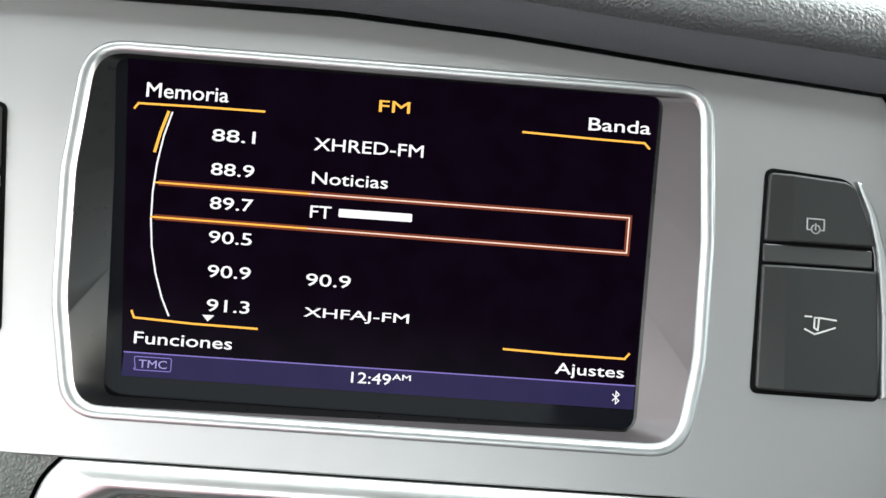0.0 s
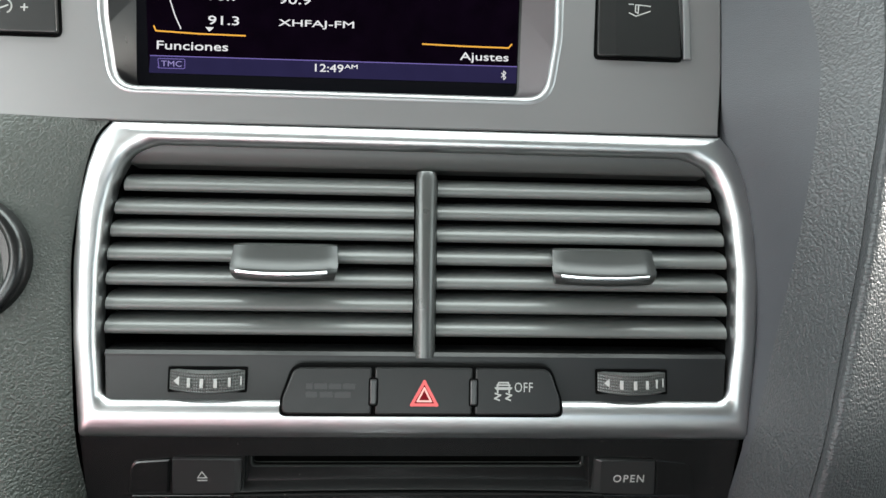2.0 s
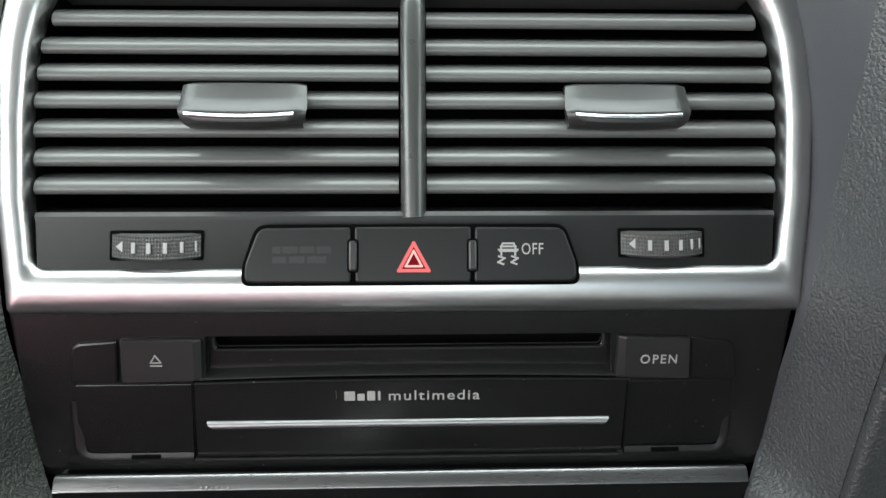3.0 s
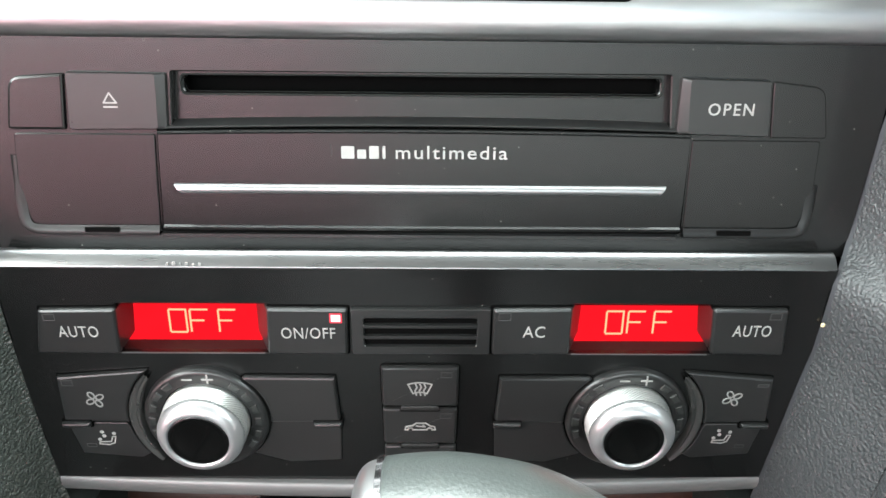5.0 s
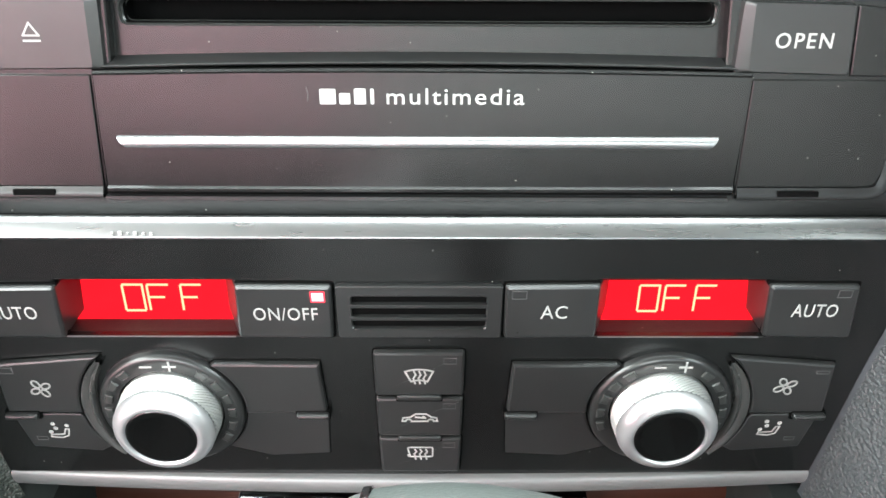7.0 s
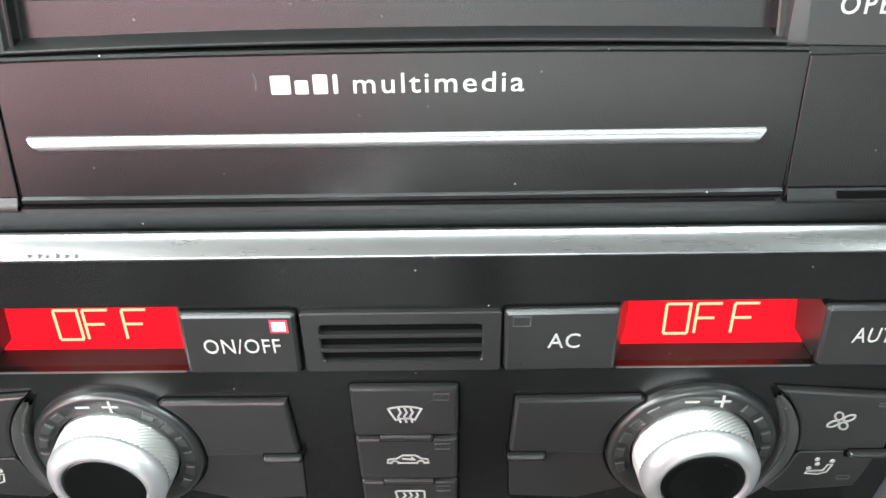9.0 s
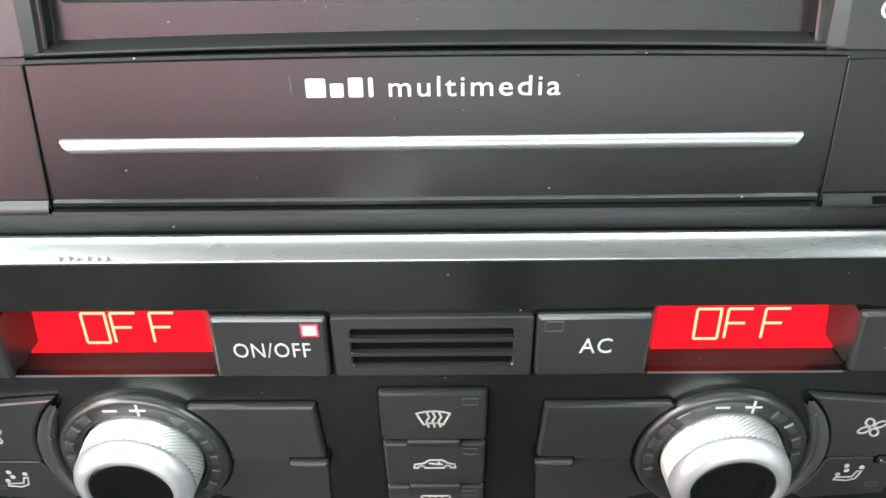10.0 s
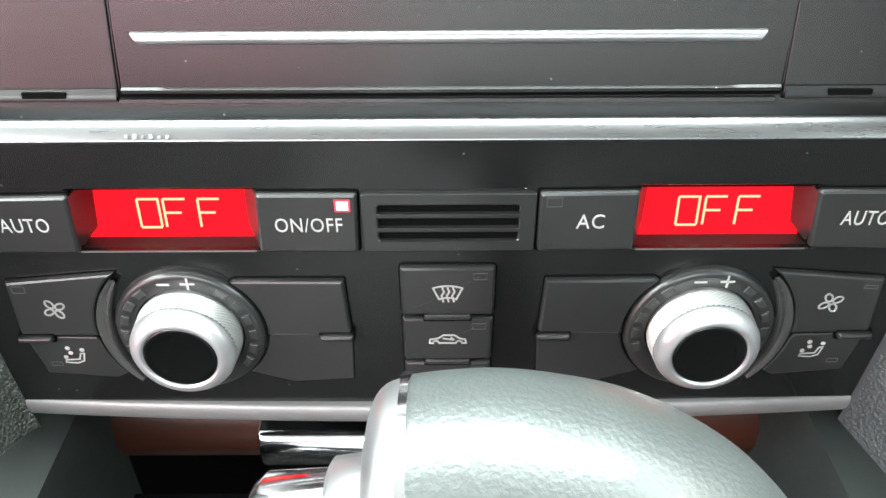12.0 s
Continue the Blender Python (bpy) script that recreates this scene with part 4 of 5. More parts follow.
for u0, u1, cells in ((-91, -44, ((-77.1, -72.0, "O"), (-70.8, -65.6, "F"), (-62.3, -57.3, "F"))), (40.6, 86, ((54.9, 60.0, "O"), (61.5, 66.4, "F"), (69.4, 74.3, "F")))):
    lcd = part("display", reclined(slab(rrect(u0, -93.0, u1, -72, 0.3), -10.5, -9.5, 0.1)), RED_LCD, climate, "red backlit display")
    seg_text(cells, -88.7, -81.3, lcd)
    sill = ((-91.4, -9.8, 0.4), (-89.8, -1.2, 0.8), (-89.0, -0.4, 1.4), (-89.5, -0.4, 1.4), (-89.8, -0.9, 1.4))
    part("display_shelf", lofted(bmesh.new(), [[(u0 + e, v, n), (u1 - e * 1.3, v, n)] for v, n, e in sill], closed=False), DUSTY, climate, "dusty sloping sill", 20)
    part("sill_face", slab([(u0 - 0.6, -93.2), (u1 + 0.6, -93.2), (u1 - 0.2, -89.5), (u0 + 0.2, -89.5)], -2.5, -0.72, 0.06), BLACK, climate, "black face under the sill")
    # pale strip stands in for light caught along the sill's front
    part("sill_highlight", strokes([[(u0 + 2.6, -89.25), (u1 - 3.0, -89.25)]], 0.36, -0.5, -0.22), BEZEL, climate, "pale strip painting the lit front edge of the sill")
    # brow coloured near-black as if shaded, so no red reflection shows on it
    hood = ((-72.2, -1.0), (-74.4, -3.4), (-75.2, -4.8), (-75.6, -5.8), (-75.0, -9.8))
    part("display_hood", lofted(bmesh.new(), [[(u0 + 1.2, v, n), (u1 - 1.6, v, n)] for v, n in hood], closed=False), GAP, climate, "brow over the display, shade put in its black colour", 30)


def wedge_button(poly, side, slope, name="button"):
    """A button whose edge next to the display slopes down into the recess."""
    wide = [(p[0] + (slope if side > 0 and i in (1, 2) else -slope if side < 0 and i in (0, 3) else 0), p[1]) for i, p in enumerate(poly)]
    gap = rpoly([(p[0] + (-0.5 if i in (0, 3) else 0.5) * (0 if (side > 0 and i in (1, 2)) or (side < 0 and i in (0, 3)) else 1), p[1] + (-0.5 if i < 2 else 0.5)) for i, p in enumerate(poly)], 0.7, 4)
    part("button_gap", slab(gap, -2, -0.65, 0.05), GAP, climate)
    return part(name, lofted(bmesh.new(), [at_n(rpoly(wide, 1.1, 4), -11.5), at_n(rpoly(poly, 1.1, 4), 0.1), at_n(inset(rpoly(poly, 1.1, 4), 0.26), 0.62), at_n(inset(rpoly(poly, 1.1, 4), 0.75), 0.9)], False, True), BUTTON, climate)


def flat_button(poly, r=0.8, n=0.9, name="button"):
    p = rpoly(poly, r, 4)
    part("button_gap", slab(inset(p, -0.4), -2, -0.65, 0.05), GAP, climate)
    return part(name, slab(p, -1.5, n, 0.75), BUTTON, climate)


def lamp_mark(u, v, parent, mat=FAINT, w=3.2, h=2.0, n=0.9):
    if mat is not FAINT:
        part("indicator", slab(rrect(u, v - h, u + w, v, 0.2, 2), n - 0.1, n + 0.1, 0.04), mat, parent)
    if mat is LED_RED:
        part("indicator_edge", strokes([[(u, v), (u + w, v), (u + w, v - h), (u, v - h), (u, v)]], 0.4, n, n + 0.14), LED_EDGE, parent, "red glowing edge")
    if mat is FAINT:
        part("indicator", strokes([[(u, v), (u + w, v), (u + w, v - h), (u, v - h), (u, v)]], 0.2, n, n + 0.1), DIM_PRINT, parent, "unlit indicator outline")


b = wedge_button([(-112.4, -88.9), (-88.4, -89.0), (-87.2, -73.7), (-109.0, -74.0)], 1, 0.4, "auto_button")
lettering("sign", "AUTO", -104.6, -83.0, -93.2, -79.3, 0.9, WHITE, b, spacing=1.08, bold=0.0)
lamp_mark(-107.8, -75.4, b)
b = wedge_button([(-45.8, -88.9), (-22.4, -89.1), (-21.9, -73.4), (-44.9, -73.3)], -1, 5.6, "power_button")
lettering("sign", "ON/OFF", -41.2, -83.2, -25.7, -79.5, 0.9, WHITE, b, spacing=1.08, bold=0.0)
lamp_mark(-26.9, -74.9, b, LED_RED, 3.1, 2.7)
b = wedge_button([(19.5, -89.1), (42.2, -88.8), (42.0, -73.1), (19.3, -73.3)], 1, 5.0, "cooling_button")
lettering("sign", "AC", 28.1, -82.6, 34.5, -78.8, 0.9, WHITE, b, spacing=1.08, bold=0.0)
lamp_mark(21.0, -74.5, b, FAINT, 3.4, 2.3)
b = wedge_button([(83.6, -88.4), (105.4, -88.9), (103.6, -73.1), (81.9, -73.1)], -1, 0.4, "auto_button")
lettering("sign", "AUTO", 88.8, -82.0, 99.8, -78.2, 0.9, WHITE, b, spacing=1.08, bold=0.0)
lamp_mark(98.6, -74.2, b, FAINT, 3.2, 2.0)
g = part("sensor_grille", plate(rrect(-21.2, -89.0, 18.8, -73.6, 0.8, 3), [rrect(-17.6, -86.15, 15.0, -76.6, 0.9, 3)], -3, 0.5, 0.25), BUTTON, climate, "slotted sensor grille")
for v in (-83.15, -79.45):
    part("grille_bar", slab(rrect(-18.0, v - 0.62, 15.4, v + 0.62, 0.3, 2), -0.7, 0.45, 0.25), BUTTON, g)
part("grille_dark", slab(rrect(-19.5, -87.5, 17.2, -74, 0.4, 3), -2.2, -0.6, 0.1), GAP, g)
for v in (-86.3, -82.6, -78.9):
    part("slot_edge", strokes([[(-17.2, v), (14.6, v)]], 0.32, 0.4, 0.75), BUTTON, g)

# centre column of buttons
CC = [(-93.5, -108.0), (-109.0, -122.8), (-123.8, -137.2)]
for i, (vt, vb) in enumerate(CC):
    wt, wb = 11.6 - 0.15 * i, 11.5 - 0.3 * i
    b = flat_button([(-1.5 - wb, vb), (-1.5 + wb, vb), (-1.5 + wt, vt), (-1.5 - wt, vt)], 0.9, 0.9 if i < 2 else 0.7)
    lamp_mark(4.8, vt - 1.7, b, FAINT, 3.2, 1.8, 0.9 if i < 2 else 0.7)
    c = (vt + vb) / 2 - (0.2 if i < 2 else -1.6)
    if i == 0:
        s = [arc(-1.5, c - 7.5, 9.6, 68, 112, 8), [(-5.1, c + 1.4), (-3.6, c - 2.0)], [(2.1, c + 1.4), (0.6, c - 2.0)], arc(-1.5, c - 6.5, 5.0, 65, 115, 6)]
        s += [[(u, c + 1.5), (u + 0.4, c + 0.3), (u - 0.2, c - 0.9), (u + 0.2, c - 2.6)] for u in (-2.8, -1.5, -0.2)]
    elif i == 1:
        s = [[(-6.2, c - 0.9), (-6.0, c + 0.3), (-4.0, c + 0.6), (-2.6, c + 1.7), (0.2, c + 1.7), (1.6, c + 0.6), (3.0, c + 0.3), (3.2, c - 0.9)], [(-6.2, c - 0.9), (-5.4, c - 0.9)], arc(-4.5, c - 1.0, 0.8, 0, 180, 6), [(-3.5, c - 0.9), (0.6, c - 0.9)], arc(1.4, c - 1.0, 0.8, 0, 180, 6), [(2.2, c - 0.9), (3.2, c - 0.9)], [(-2.6, c + 0.6), (0.0, c + 0.2), (-0.6, c + 0.9)]]
    else:
        s = [rrect(-4.9, c - 1.9, 1.9, c + 1.7, 0.6, 2) + [(-4.3, c - 1.9)]] + [[(u, c + 0.9), (u + 0.4, c), (u - 0.2, c - 0.9), (u + 0.2, c - 2.9)] for u in (-3.0, -1.5, 0.0)]
    part("sign", strokes(s, 0.42, 0.88 if i < 2 else 0.68, 1.02 if i < 2 else 0.82), WHITE, b, "white printed sign")
for v in (-108.3, -123.1):
    part("pip", slab(rrect(-7.4, v - 0.75, 4.3, v + 0.75, 0.6), -1, 1.6, 0.4), BUTTON, climate)
    part("pip_gap", slab(rrect(-7.6, v - 1.5, 4.5, v - 0.2, 0.3), -1, 0.98, 0.05), GAP, climate)


CRESCENT = material("satin_grey_crescent", (0.034, 0.034, 0.033), 0.25, 0, 0.1, 60, spec=0.5)


def dial(cu, side):
    """Rotary dial with the buttons that wrap round it. side: -1 fan buttons to the left."""
    cv = -113.2
    # blank buttons on the side of the centre, fan buttons outside
    f = lambda d: cu - side * d       # towards the centre
    k = lambda d: cu + side * d       # outwards
    ang = lambda a: a if side < 0 else 180 - a
    b_up = [(f(40.9), -114.3), (f(40.0), -97.5), (f(13.3), -97.3)] + arc(cu, cv, 19.5, ang(51), ang(-4), 12)
    b_lo = [(f(19.9), -115.2), (f(40.9), -114.9), (f(40.2), -130.6), (f(24), -131.6)] + arc(cu, cv, 19.5, ang(-49), ang(-8), 12)
    for pl in (b_up, b_lo):
        part("button_gap", slab(inset(pl, -0.45 if pl is b_up else -0.3), -2, -0.7, 0.05), GAP, climate)
        part("button", slab(pl, -1.5, 0.8 if pl is b_up else -0.5, 0.75 if pl is b_up else 0.2), BUTTON, climate)
    o_up = [(k(43.6), -114.3), (k(42.4), -97.5)] + arc(cu, cv, 23.8, ang(130.3), ang(183), 12)
    o_lo = [(k(25.0), -115.2), (k(43.2), -114.9), (k(40.8), -127.4), (k(22.5), -129.2)] + arc(cu, cv, 24.4, ang(216), ang(188), 12)
    caps = []
    for pl in (o_up, o_lo):
        part("button_gap", slab(inset(pl, -0.4), -2, -0.68, 0.05), GAP, climate)
        caps.append(part("button", slab(pl, -1.5, 0.8 if pl is o_up else 0.2, 0.75 if pl is o_up else 0.4), BUTTON, climate))
    for a, b in ((f(41.4), f(32.8)), (k(44.0), k(35.4))):
        part("pip_gap", slab(rrect(min(a, b) - 0.3, -116.3, max(a, b) + 0.3, -113.4, 0.3), -1, 0.86, 0.05), GAP, climate)
        part("pip", slab(rrect(min(a, b), -115.5, max(a, b), -113.8, 0.6), -1, 2.4, 0.7), BUTTON, climate, "dark rib")
    fc = (k(32.5 if side < 0 else 31.1), -105.6 if side < 0 else -104.6)
    petals = []
    for a in (30, 120, 210, 300):
        ca, sa = math.cos(radians(a)), math.sin(radians(a))
        petals.append([(fc[0] + (1.75 + 1.25 * math.cos(radians(t))) * ca - 0.85 * math.sin(radians(t)) * sa, fc[1] + (1.75 + 1.25 * math.cos(radians(t))) * sa + 0.85 * math.sin(radians(t)) * ca) for t in range(0, 361, 30)])
    part("sign", strokes(petals, 0.42, 0.75, 0.93), WHITE, caps[0], "white printed fan sign")
    sc = (k(32.4 if side < 0 else 30.8), -122.0 if side < 0 else -121.0)
    dots = bmesh.new()
    for dx, dy in ((-2.2, 0.2), (-0.6, 1.6), (-1.0, 3.2), (2.6, 2.6)):
        slab(circle(sc[0] + dx, sc[1] + dy, 0.62, 10), 0.15, 0.34, 0.04, dots)
    strokes([[(sc[0] - 2.6, sc[1] - 1.6), (sc[0] + 0.4, sc[1] - 1.9), (sc[0] + 2.2, sc[1] - 1.2), (sc[0] + 2.9, sc[1] + 1.4), (sc[0] + 1.9, sc[1] + 1.3), (sc[0] + 1.2, sc[1] - 0.6), (sc[0] - 2.4, sc[1] - 0.8), (sc[0] - 2.6, sc[1] - 1.6)]], 0.36, 0.15, 0.34, dots)
    part("sign", dots, WHITE, caps[1], "white printed air sign")
    lamp_mark(min(k(41.2), k(38.0)), -98.6 if side < 0 else -99.4, caps[0], FAINT, 3.2, 1.9 if side < 0 else 0.9, 0.8)
    lamp_mark(min(k(39.0), k(36.0)), -123.6, caps[1], FAINT, 2.8, 1.2, 0.2)
    # crescent beside the ring
    cres = []
    for a in range(134, 227, 4):
        w = 0.25 + 0.75 * math.sin(math.pi * (a - 130) / 100) ** 0.6       # slimmer towards its tips
        cres.append([(cu + r * math.cos(radians(ang(a))), cv + r * math.sin(radians(ang(a))), n) for r, n in ((23.4 - 4.0 * w, -1.0), (23.4 - 3.8 * w, 0.5), (23.4 - 3.2 * w, 1.1), (23.4 - 2.0 * w, 0.4), (23.4 - 0.8 * w, 0.9), (23.3, 0.9), (23.4, -1.0))])
    part("crescent", lofted(bmesh.new(), cres, closed=False), CRESCENT, climate, "satin grey crescent beside the dial", 50)
    ring = part("dial_ring", lofted(bmesh.new(), [at_n(circle(cu, cv, r, 72), n) for r, n in ((18.9, -1.0), (18.8, 0.4), (18.3, 1.2), (17.6, 1.5), (16.4, 1.5), (13.8, 1.1), (13.5, -1.0))]), BUTTON, climate, "dark dial ring", 40)
    for a in (128, 146, 163, 180, 197, 52, 34, 17, 0, -17, -34):
        part("scale_block", slab(arc(cu, cv, 15.0, a - 5.2, a + 5.2, 4) + arc(cu, cv, 17.2, a + 5.6, a - 5.6, 4), 1.0, 1.9, 0.35), GRIP, ring, "dark scale block")
    mu = cu - (3.5 if side < 0 else 2.6)
    part("sign", strokes([[(mu - 1.4, -97.6), (mu + 1.2, -97.6)]], 0.5, 1.4, 1.66), WHITE, ring)
    mu = cu + (2.4 if side < 0 else 3.8)
    part("sign", strokes([[(mu - 1.5, -97.5), (mu + 1.5, -97.5)], [(mu, -99.0), (mu, -96.0)]], 0.5, 1.4, 1.66), WHITE, ring)
    # knob: knurled skirt, smooth bevel, black cap
    bm = bmesh.new()
    teeth, rows = 128, 13
    loops = [at_n(circle(cu, cv, 13.2, teeth), 0.2), at_n(circle(cu, cv, 13.2, teeth), 1.4)]
    for j in range(rows):
        loops.append([(cu + (13.1 - 0.03 * j + (0.22 if (i + j) % 2 else 0)) * math.cos(2 * math.pi * i / teeth), cv + (13.1 - 0.03 * j + (0.22 if (i + j) % 2 else 0)) * math.sin(2 * math.pi * i / teeth), 1.7 + 4.9 * j / (rows - 1)) for i in range(teeth)])
    lofted(bm, loops)
    knob = part("knob", bm, KNURL, climate, "knurled bright aluminium knob", smooth=False)
    part("knob_rim", lofted(bmesh.new(), [at_n(circle(cu, cv, r, 64), n) for r, n in ((12.6, 6.4), (12.9, 6.8), (12.9, 7.6), (12.5, 8.6), (11.7, 9.5), (10.6, 10.2), (9.8, 10.4), (9.3, 10.3), (9.0, 9.8))]), RIM, knob, "smooth bright rim", 60)
    part("knob_cap", lofted(bmesh.new(), [at_n(circle(cu, cv, r, 64), n) for r, n in ((9.1, 9.6), (8.9, 10.0), (8.4, 10.05), (6.5, 9.8), (4.0, 9.6), (1.2, 9.5))], False, True), GLOSS_BLACK, knob, "glossy black dished cap", 60)


dial(-66.9, -1)
dial(62.4, 1)

# ---- leather and plastic round the stack ----
def strip_mesh(bm, sections):
    """Sections of world points, joined one to the next."""
    return lofted(bm, sections, closed=False)


def world_pt(pl, u, v, n):
    return tuple(pl @ Vector((u * 0.001, v * 0.001, n * 0.001)))


# rows: plane, v, then u,n of: seam, start of the leather, crease, two points out to the side
RIGHT = [
    (UPPER, 330, 97, -70, 108, -52, 124, -40, 186, -62, 420, -250),
    (UPPER, 262, 96, -22, 108, -20, 118, -18, 150, -64, 420, -260),
    (UPPER, 240, 97, -5, 111, 0, 124, 5, 152, -44, 420, -240),
    (UPPER, 227, 98.7, -0.3, 113.5, 9, 133, 11, 162, -36, 420, -225),
    (UPPER, 215, 105.9, -0.3, 117, 16, 142, 18, 174, -26, 420, -215),
    (UPPER, 203, 110.5, -0.3, 121, 22, 148, 27, 184, -16, 420, -205),
    (UPPER, 177, 113.5, -0.3, 127, 29, 149, 42, 200, 4, 420, -185),
    (UPPER, 140, 113.4, -0.3, 134, 31, 148, 46, 204, 10, 420, -170),
    (UPPER, 124, 113.2, -1.5, 134.2, 31, 147, 46, 203.4, 11, 420, -164),
    (UPPER, 108, 115.0, -5, 133.4, 29.2, 144.6, 46, 202, 12, 420, -160),
    (UPPER, 92, 119.0, -7.5, 132, 26.3, 142.2, 45, 200.6, 12, 420, -156),
    (UPPER, 69, 123.6, -5.5, 130, 21, 139, 44, 198, 12, 420, -154),
    (UPPER, 40, 125.2, -1, 127.0, 12, 134, 42, 194, 12, 420, -150),
    (UPPER, 3, 121.0, -1, 122.0, 3, 128, 38, 188, 10, 420, -150),
    (DECK, -22, 118.0, -1, 118.4, 0.6, 125, 34, 185, 10, 420, -150),
    (DECK, -52, 115.2, -1, 115.6, 0.6, 124, 32, 186, 8, 420, -150),
    (LOWER, -64, 114.8, -1, 115.2, 0.4, 126, 31, 186, 7, 420, -150),
    (LOWER, -86, 114.6, -1, 115.0, 0.4, 125, 30, 185, 6, 420, -150),
    (LOWER, -102, 113.0, -1, 113.4, 0.4, 124, 30, 184, 6, 420, -150),
    (LOWER, -140, 109.6, -1, 110.0, 0.4, 121, 30, 182, 6, 420, -150),
    (LOWER, -200, 103, -1, 103.6, 0.4, 116, 30, 178, 6, 420, -150),
    (LOWER, -300, 90, -1, 90.6, 0.4, 106, 30, 170, 6, 420, -150)]


def dense(rows, cols, k=4):
    """World points of some columns of a table, smoothed along its rows."""
    return [smoothed([world_pt(r[0], r[2 + 2 * c], r[1], r[3 + 2 * c]) for r in rows], k) for c in cols]


def side_skin(rows, cols, name, mat, parent, label, across=6):
    lines = dense(rows, cols)
    secs = []
    for i in range(len(lines[0])):
        secs.append(smoothed([ln[i] for ln in lines], across))
    return part(name, strip_mesh(bmesh.new(), secs), mat, parent, label, 70, 1.0)


flank = thing("side_bolster", Matrix(), "grey dashboard side bolster, smooth inside edge and grained leather outside", "dashboard trim", "side bolsters of the stack")
side_skin(RIGHT, (0, 1), "smooth_cheek", SMOOTH, flank, "smooth dark grey cheek", 4)
side_skin([(r[0], r[1], r[4], r[5], (r[4] + r[6]) / 2 + 0.6, (r[5] + r[7]) / 2 + 1.0, r[6], r[7]) for r in RIGHT], (0, 1, 2), "leather_band", LEATHER, flank, "grained leather band", 5)
side_skin([(r[0], r[1], r[6] + 0.3, r[7] - 0.2, r[6] + 6, r[7] + 3.5, r[8], r[9], r[10], r[11]) for r in RIGHT], (0, 1, 2, 3), "leather_face", LEATHER, flank, "grained leather outer face", 8)

LEFT = [
    (UPPER, 115.2, -115.8, -1, -124, -0.5, -150, 3, -200, 6, -420, 0),
    (UPPER, 104, -122.8, -1, -130, 0.5, -152, 5, -200, 8, -420, 4),
    (UPPER, 69, -127.6, -1, -133, 2, -152, 8, -200, 14, -420, 10),
    (UPPER, 40, -126.6, -1, -132, 3, -150, 10, -200, 18, -420, 16),
    (UPPER, 3, -123.8, -1, -129, 3, -146, 12, -200, 24, -420, 20),
    (DECK, -22, -121.6, -1, -125, 4, -134, 22, -190, 34, -420, 30),
    (DECK, -52, -120.2, -1, -124, 4, -133, 28, -190, 36, -420, 30),
    (LOWER, -66, -119.9, -1, -123, 4, -133, 29, -190, 37, -420, 30),
    (LOWER, -102, -119.8, -1, -123, 4, -133, 30, -190, 38, -420, 30),
    (LOWER, -140, -118.2, -1, -121.6, 4, -131, 30, -190, 38, -420, 30),
    (LOWER, -200, -112, -1, -116, 4, -127, 30, -190, 38, -420, 30),
    (LOWER, -300, -100, -1, -105, 4, -118, 30, -180, 38, -420, 30)]
knee = thing("side_bolster", Matrix(), "dark grained leather dashboard bolster on the driver's side", "dashboard trim", "side bolsters of the stack")
side_skin(LEFT, (0, 1, 2), "leather_edge", LEATHER_DARK, knee, "dark grained leather edge", 8)
side_skin([(r[0], r[1]) + tuple(r[6:]) for r in LEFT], (0, 1, 2), "leather_face", LEATHER_DARK, knee, "dark grained leather", 8)

# hood over the display
pad = thing("dashboard_pad", Matrix(), "grey grained leather dashboard pad over the display", "dashboard pad")
secs_s, secs_l = [], []
for i in range(61):
    u = -420 + 548 * i / 60
    s = seam_v(max(u, -230))
    end = max(0.0, (u - 104) / 24.0)           # the pad rounds off at its end
    k = math.sqrt(max(0.0, 1 - min(1, end) ** 2))
    g = lambda v, n: world_pt(UPPER, u, s + (v if v < 3 else 3 + (v - 3) * (0.25 + 0.75 * k)), n * (0.4 + 0.6 * k) if n > 0 else n)
    secs_s.append([g(0.8, -1.5), g(1.8, 2.0), g(3.8, 5.0), g(6.4, 8.0)])
    secs_l.append(smoothed([g(6.4, 8.0), g(8.0, 11.5), g(12, 13.5), g(18, 13), g(26, 6), g(36, -14), g(44, -50), g(50, -120), g(36, -420)], 5))
part("smooth_lip", strip_mesh(bmesh.new(), secs_s), SMOOTH, pad, "smooth dark grey lip", 70, 1.0)
part("leather_top", strip_mesh(bmesh.new(), secs_l), LEATHER, pad, "grained leather top", 70, 1.0)

# backing behind the stack
structure("dashboard_carcass", [(-0.42, 0.06, 0.30, 0.42, 0.80, 0.80)], GAP, "dark carcass behind the dashboard", "dashboard")

# ignition switch in the driver's leather
ign = thing("ignition_switch", plane(29.913, *world_pt(UPPER, -163, 62, 6)[1:], x=-0.163), "round black ignition switch set in dark leather", "switch")
part("collar", lofted(bmesh.new(), [at_n(circle(0, 0, r, 56), n) for r, n in ((24.5, -4), (24.5, 3.0), (23.4, 5.2), (21.2, 6.0), (19.5, 5.2), (18.0, 1.5), (8, 0.5))], False, True), BLACK, ign, angle=60)
part("insert", lofted(bmesh.new(), [at_n(circle(0, 0, r, 40), n) for r, n in ((13, 0), (12.6, 3.4), (11.6, 4.2), (3, 4.0))], False, True), GLOSS_BLACK, ign, "glossy insert", 50)

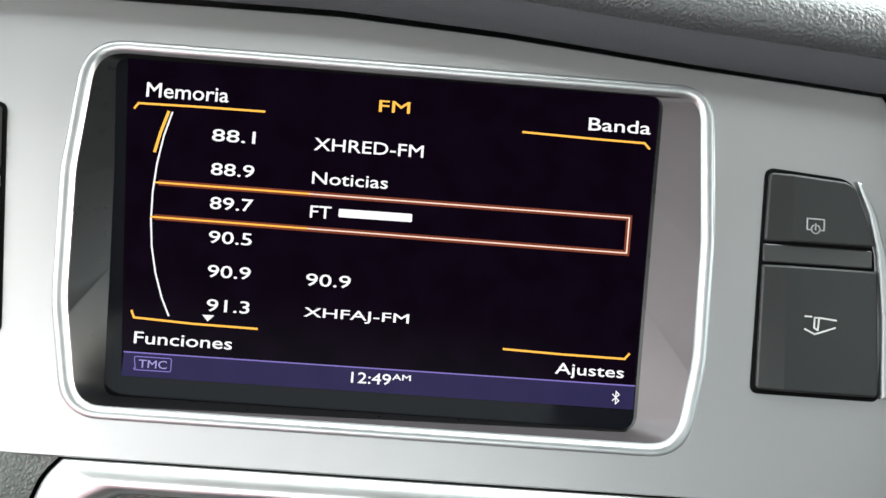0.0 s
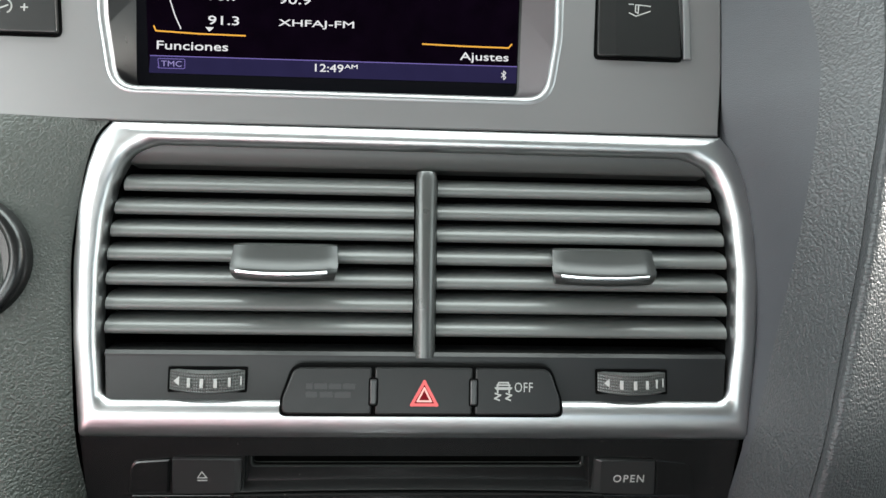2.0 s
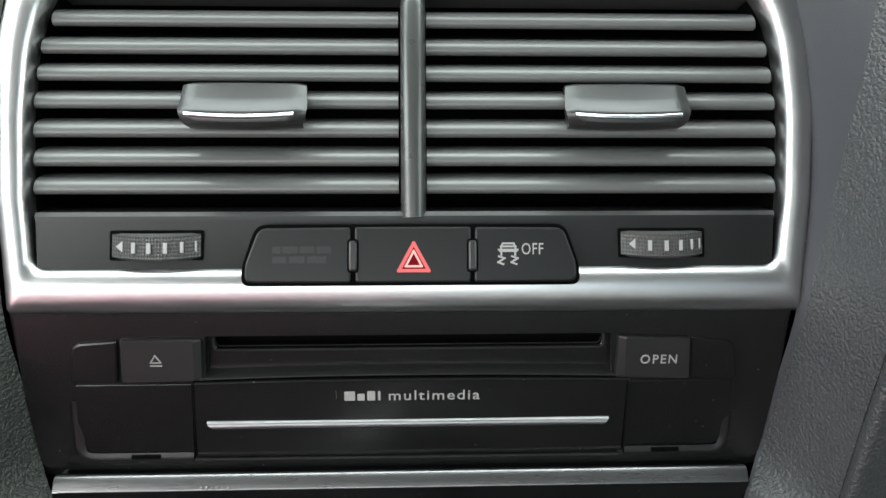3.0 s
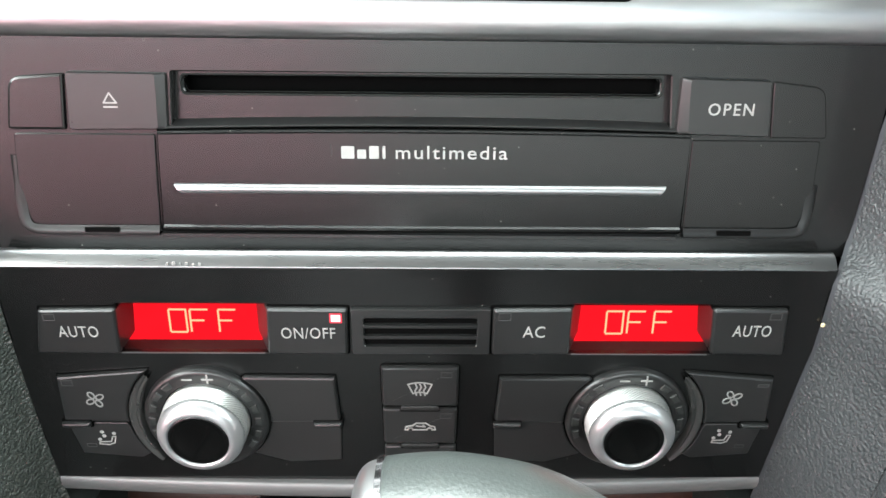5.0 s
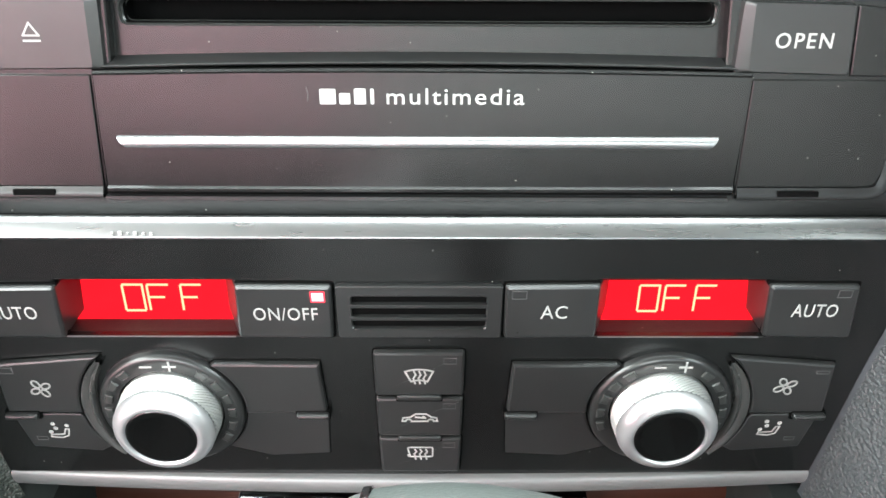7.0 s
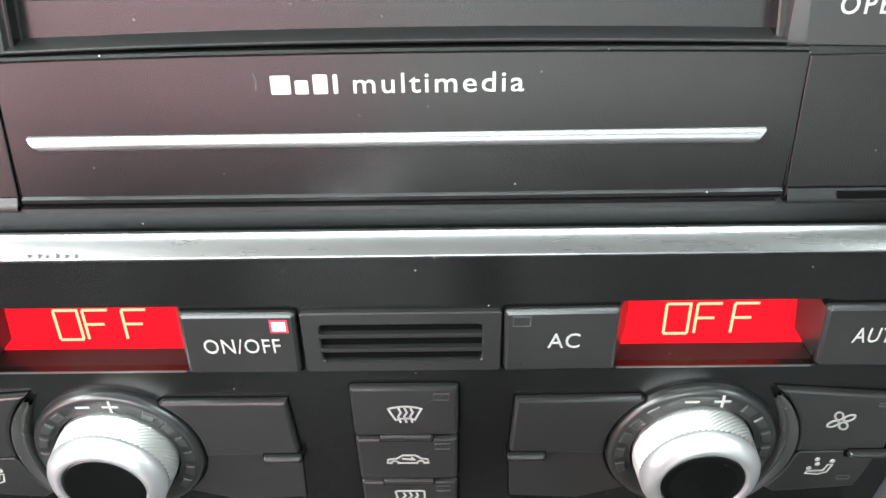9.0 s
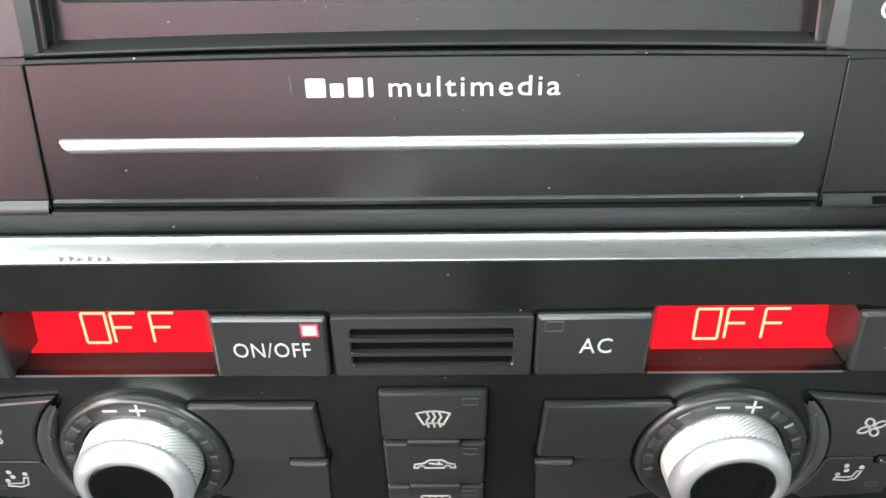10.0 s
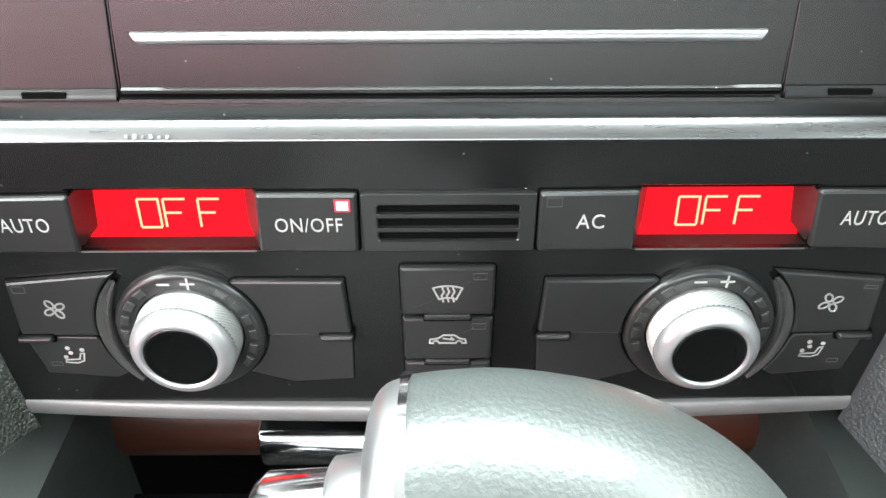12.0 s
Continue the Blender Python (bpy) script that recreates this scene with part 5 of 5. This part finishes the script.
# ---- console below the climate panel ----
tray = thing("console_tray", Matrix(), "black console tray under the climate panel", "console")
part("tray_floor", box(bmesh.new(), -140, -420, 480, 135, -8, 534), BLACK, tray)
for x0, x1 in ((-128, -106), (96, 120)):
    bm = bmesh.new()
    lofted(bm, [[(x0, y, 520), (x0, y, 592 - (-0.026 - y * 0.001) * 40), (x1, y, 586 - (-0.026 - y * 0.001) * 60), (x1, y, 520)] for y in (-4, -60, -160, -400)], False, False, False)
    part("tray_side", bm, TRAY_GREY, tray, "smooth dark grey side wall", 30)
wood = thing("wood_trim", LOWER, "dark red-brown lacquered wood strip with a chrome pull", "wood trim")
bm = lofted(bmesh.new(), [[(-118, v, n), (104, v, n)] for v, n in ((-160, -34), (-165, -24), (-172, -20), (-180, -19), (-186, -21), (-189, -28))], closed=False)
part("wood_strip", bm, WOOD, wood, angle=60)
bm = bmesh.new()
lofted(bm, [at_n(rrect(-60.4 + e, -178.0 + d, 51.4 - e, -163.6 - d, 2.0, 4), n) for n, e, d in ((-22, 0, 0), (-12, 0, 0), (-10, 0.4, 0.6), (-9, 1.2, 2.0))], False, True)
part("pull", bm, CHROME, wood, "rounded chrome pull", 50)
ash = thing("ashtray", Matrix.Translation((-0.034, -0.062, 0.534)), "glossy black ashtray lid with a thin chrome rim", "ashtray")
part("lid", slab(rrect(-66, -48, 66, 36, 9, 6), 0, 3, 1.0), GLOSS_BLACK, ash)
part("rim", lofted(bmesh.new(), [at_n(inset(rrect(-60, -44, 60, 29, 7, 6), e), n) for e, n in ((0, 2.8), (0.2, 3.8), (1.4, 3.8), (1.8, 2.8))]), CHROME, ash, "thin chrome rim", 50)
sock = thing("power_socket", Matrix.Translation((0.064, -0.05, 0.534)), "round power socket in a dark plate", "socket")
part("socket_plate", slab(rrect(-26, -40, 26, 28, 3, 4), 0, 4, 1.0), TRAY_GREY, sock)
part("socket_ring", lofted(bmesh.new(), [at_n(circle(0, 0, r, 40), n) for r, n in ((15, 3.5), (14.8, 6), (13.4, 6.6), (12.4, 5.6), (12, 4.1), (2, 4.1))], False, True), SOCKET_COPPER, sock, "copper-tinted ring", 50)

# ---- gear lever ----
lever = thing("gear_lever", Matrix.Translation((0.003, -0.102, 0.534)), "grey gear lever knob with a silver collar and side button", "gear lever")


CZ = 120.0


def knob_sections(rows, k=40, cy=0.0):
    g = 0.83
    return [[(x * g, cy + ry * g * math.cos(2 * math.pi * i / k), CZ + (cz - CZ) * g + rz * g * 0.88 * math.sin(2 * math.pi * i / k)) for i in range(k)] for x, cz, ry, rz in rows]


body = [(-12.0, CZ, 25.0, 29.6), (-6, CZ, 25.8, 30.3), (3, CZ, 26.4, 30.4), (13, CZ - 0.5, 26.2, 29.2), (24, CZ - 1.5, 25.2, 27.0), (35, CZ - 3.5, 23, 23.0), (45, CZ - 6.0, 19, 18.0), (53, CZ - 8.5, 12.5, 11.5), (57, CZ - 10, 6, 5.5), (58, CZ - 10.4, 0.5, 0.5)]
part("knob", lofted(bmesh.new(), knob_sections(smoothed(body, 4)), True, True), CAP_GREY, lever, "satin grey knob", 70)
part("collar", lofted(bmesh.new(), knob_sections([(-13.6, CZ, 24.0, 28.8), (-13.6, CZ, 25.4, 30.0), (-12.2, CZ, 25.6, 30.2), (-11.8, CZ, 25.0, 29.4)])), CHROME, lever, "thin bright collar", 50)
part("end_cap", lofted(bmesh.new(), knob_sections(smoothed([(-13.4, CZ, 24.4, 29.0), (-16.5, CZ - 0.4, 23.6, 28.0), (-18.6, CZ - 1.2, 21.5, 25.0), (-19.6, CZ - 2, 17, 19), (-19.8, CZ - 2, 4, 4)], 3)), False, True), BEZEL, lever, "silver end cap", 60)
part("button_collar", lofted(bmesh.new(), knob_sections([(-19.0, CZ - 2.5, 14.5, 15.5), (-25.5, CZ - 2.5, 13.6, 14.6), (-26.2, CZ - 2.5, 12.4, 13.4)]), False, True), BEZEL, lever, "silver button collar", 50)
part("button", lofted(bmesh.new(), knob_sections([(-26.0, CZ - 2.5, 11.6, 12.6), (-37.0, CZ - 2.5, 11.0, 12.0), (-39, CZ - 2.5, 9, 10.0), (-39.6, CZ - 2.5, 5, 6)]), False, True), CHROME, lever, "bright release button", 50)
part("shaft", lofted(bmesh.new(), [at_n(circle(15, 0, r, 28), n) for r, n in ((20, 0), (15, 8), (11, 35), (9, 80), (10, 108))]), BLACK, lever, "dark shaft and gaiter", 60)

# ---- a crumb caught in the seam beside the climate panel ----
crumb = thing("crumb", LOWER @ Matrix.Translation((0.1146, -0.0782, 0.0004)), "tiny pale yellow crumb in the seam beside the climate panel", "crumb")
bm = bmesh.new()
bmesh.ops.create_icosphere(bm, subdivisions=2, radius=0.62)
for q in bm.verts:
    q.co *= 1 + 0.22 * math.sin(q.co.x * 7 + q.co.y * 5) * math.cos(q.co.z * 6)
part("grain", bm, material("dry_bread_crumb", (0.62, 0.52, 0.30), 0.8, 0, 0.2, 300), crumb)
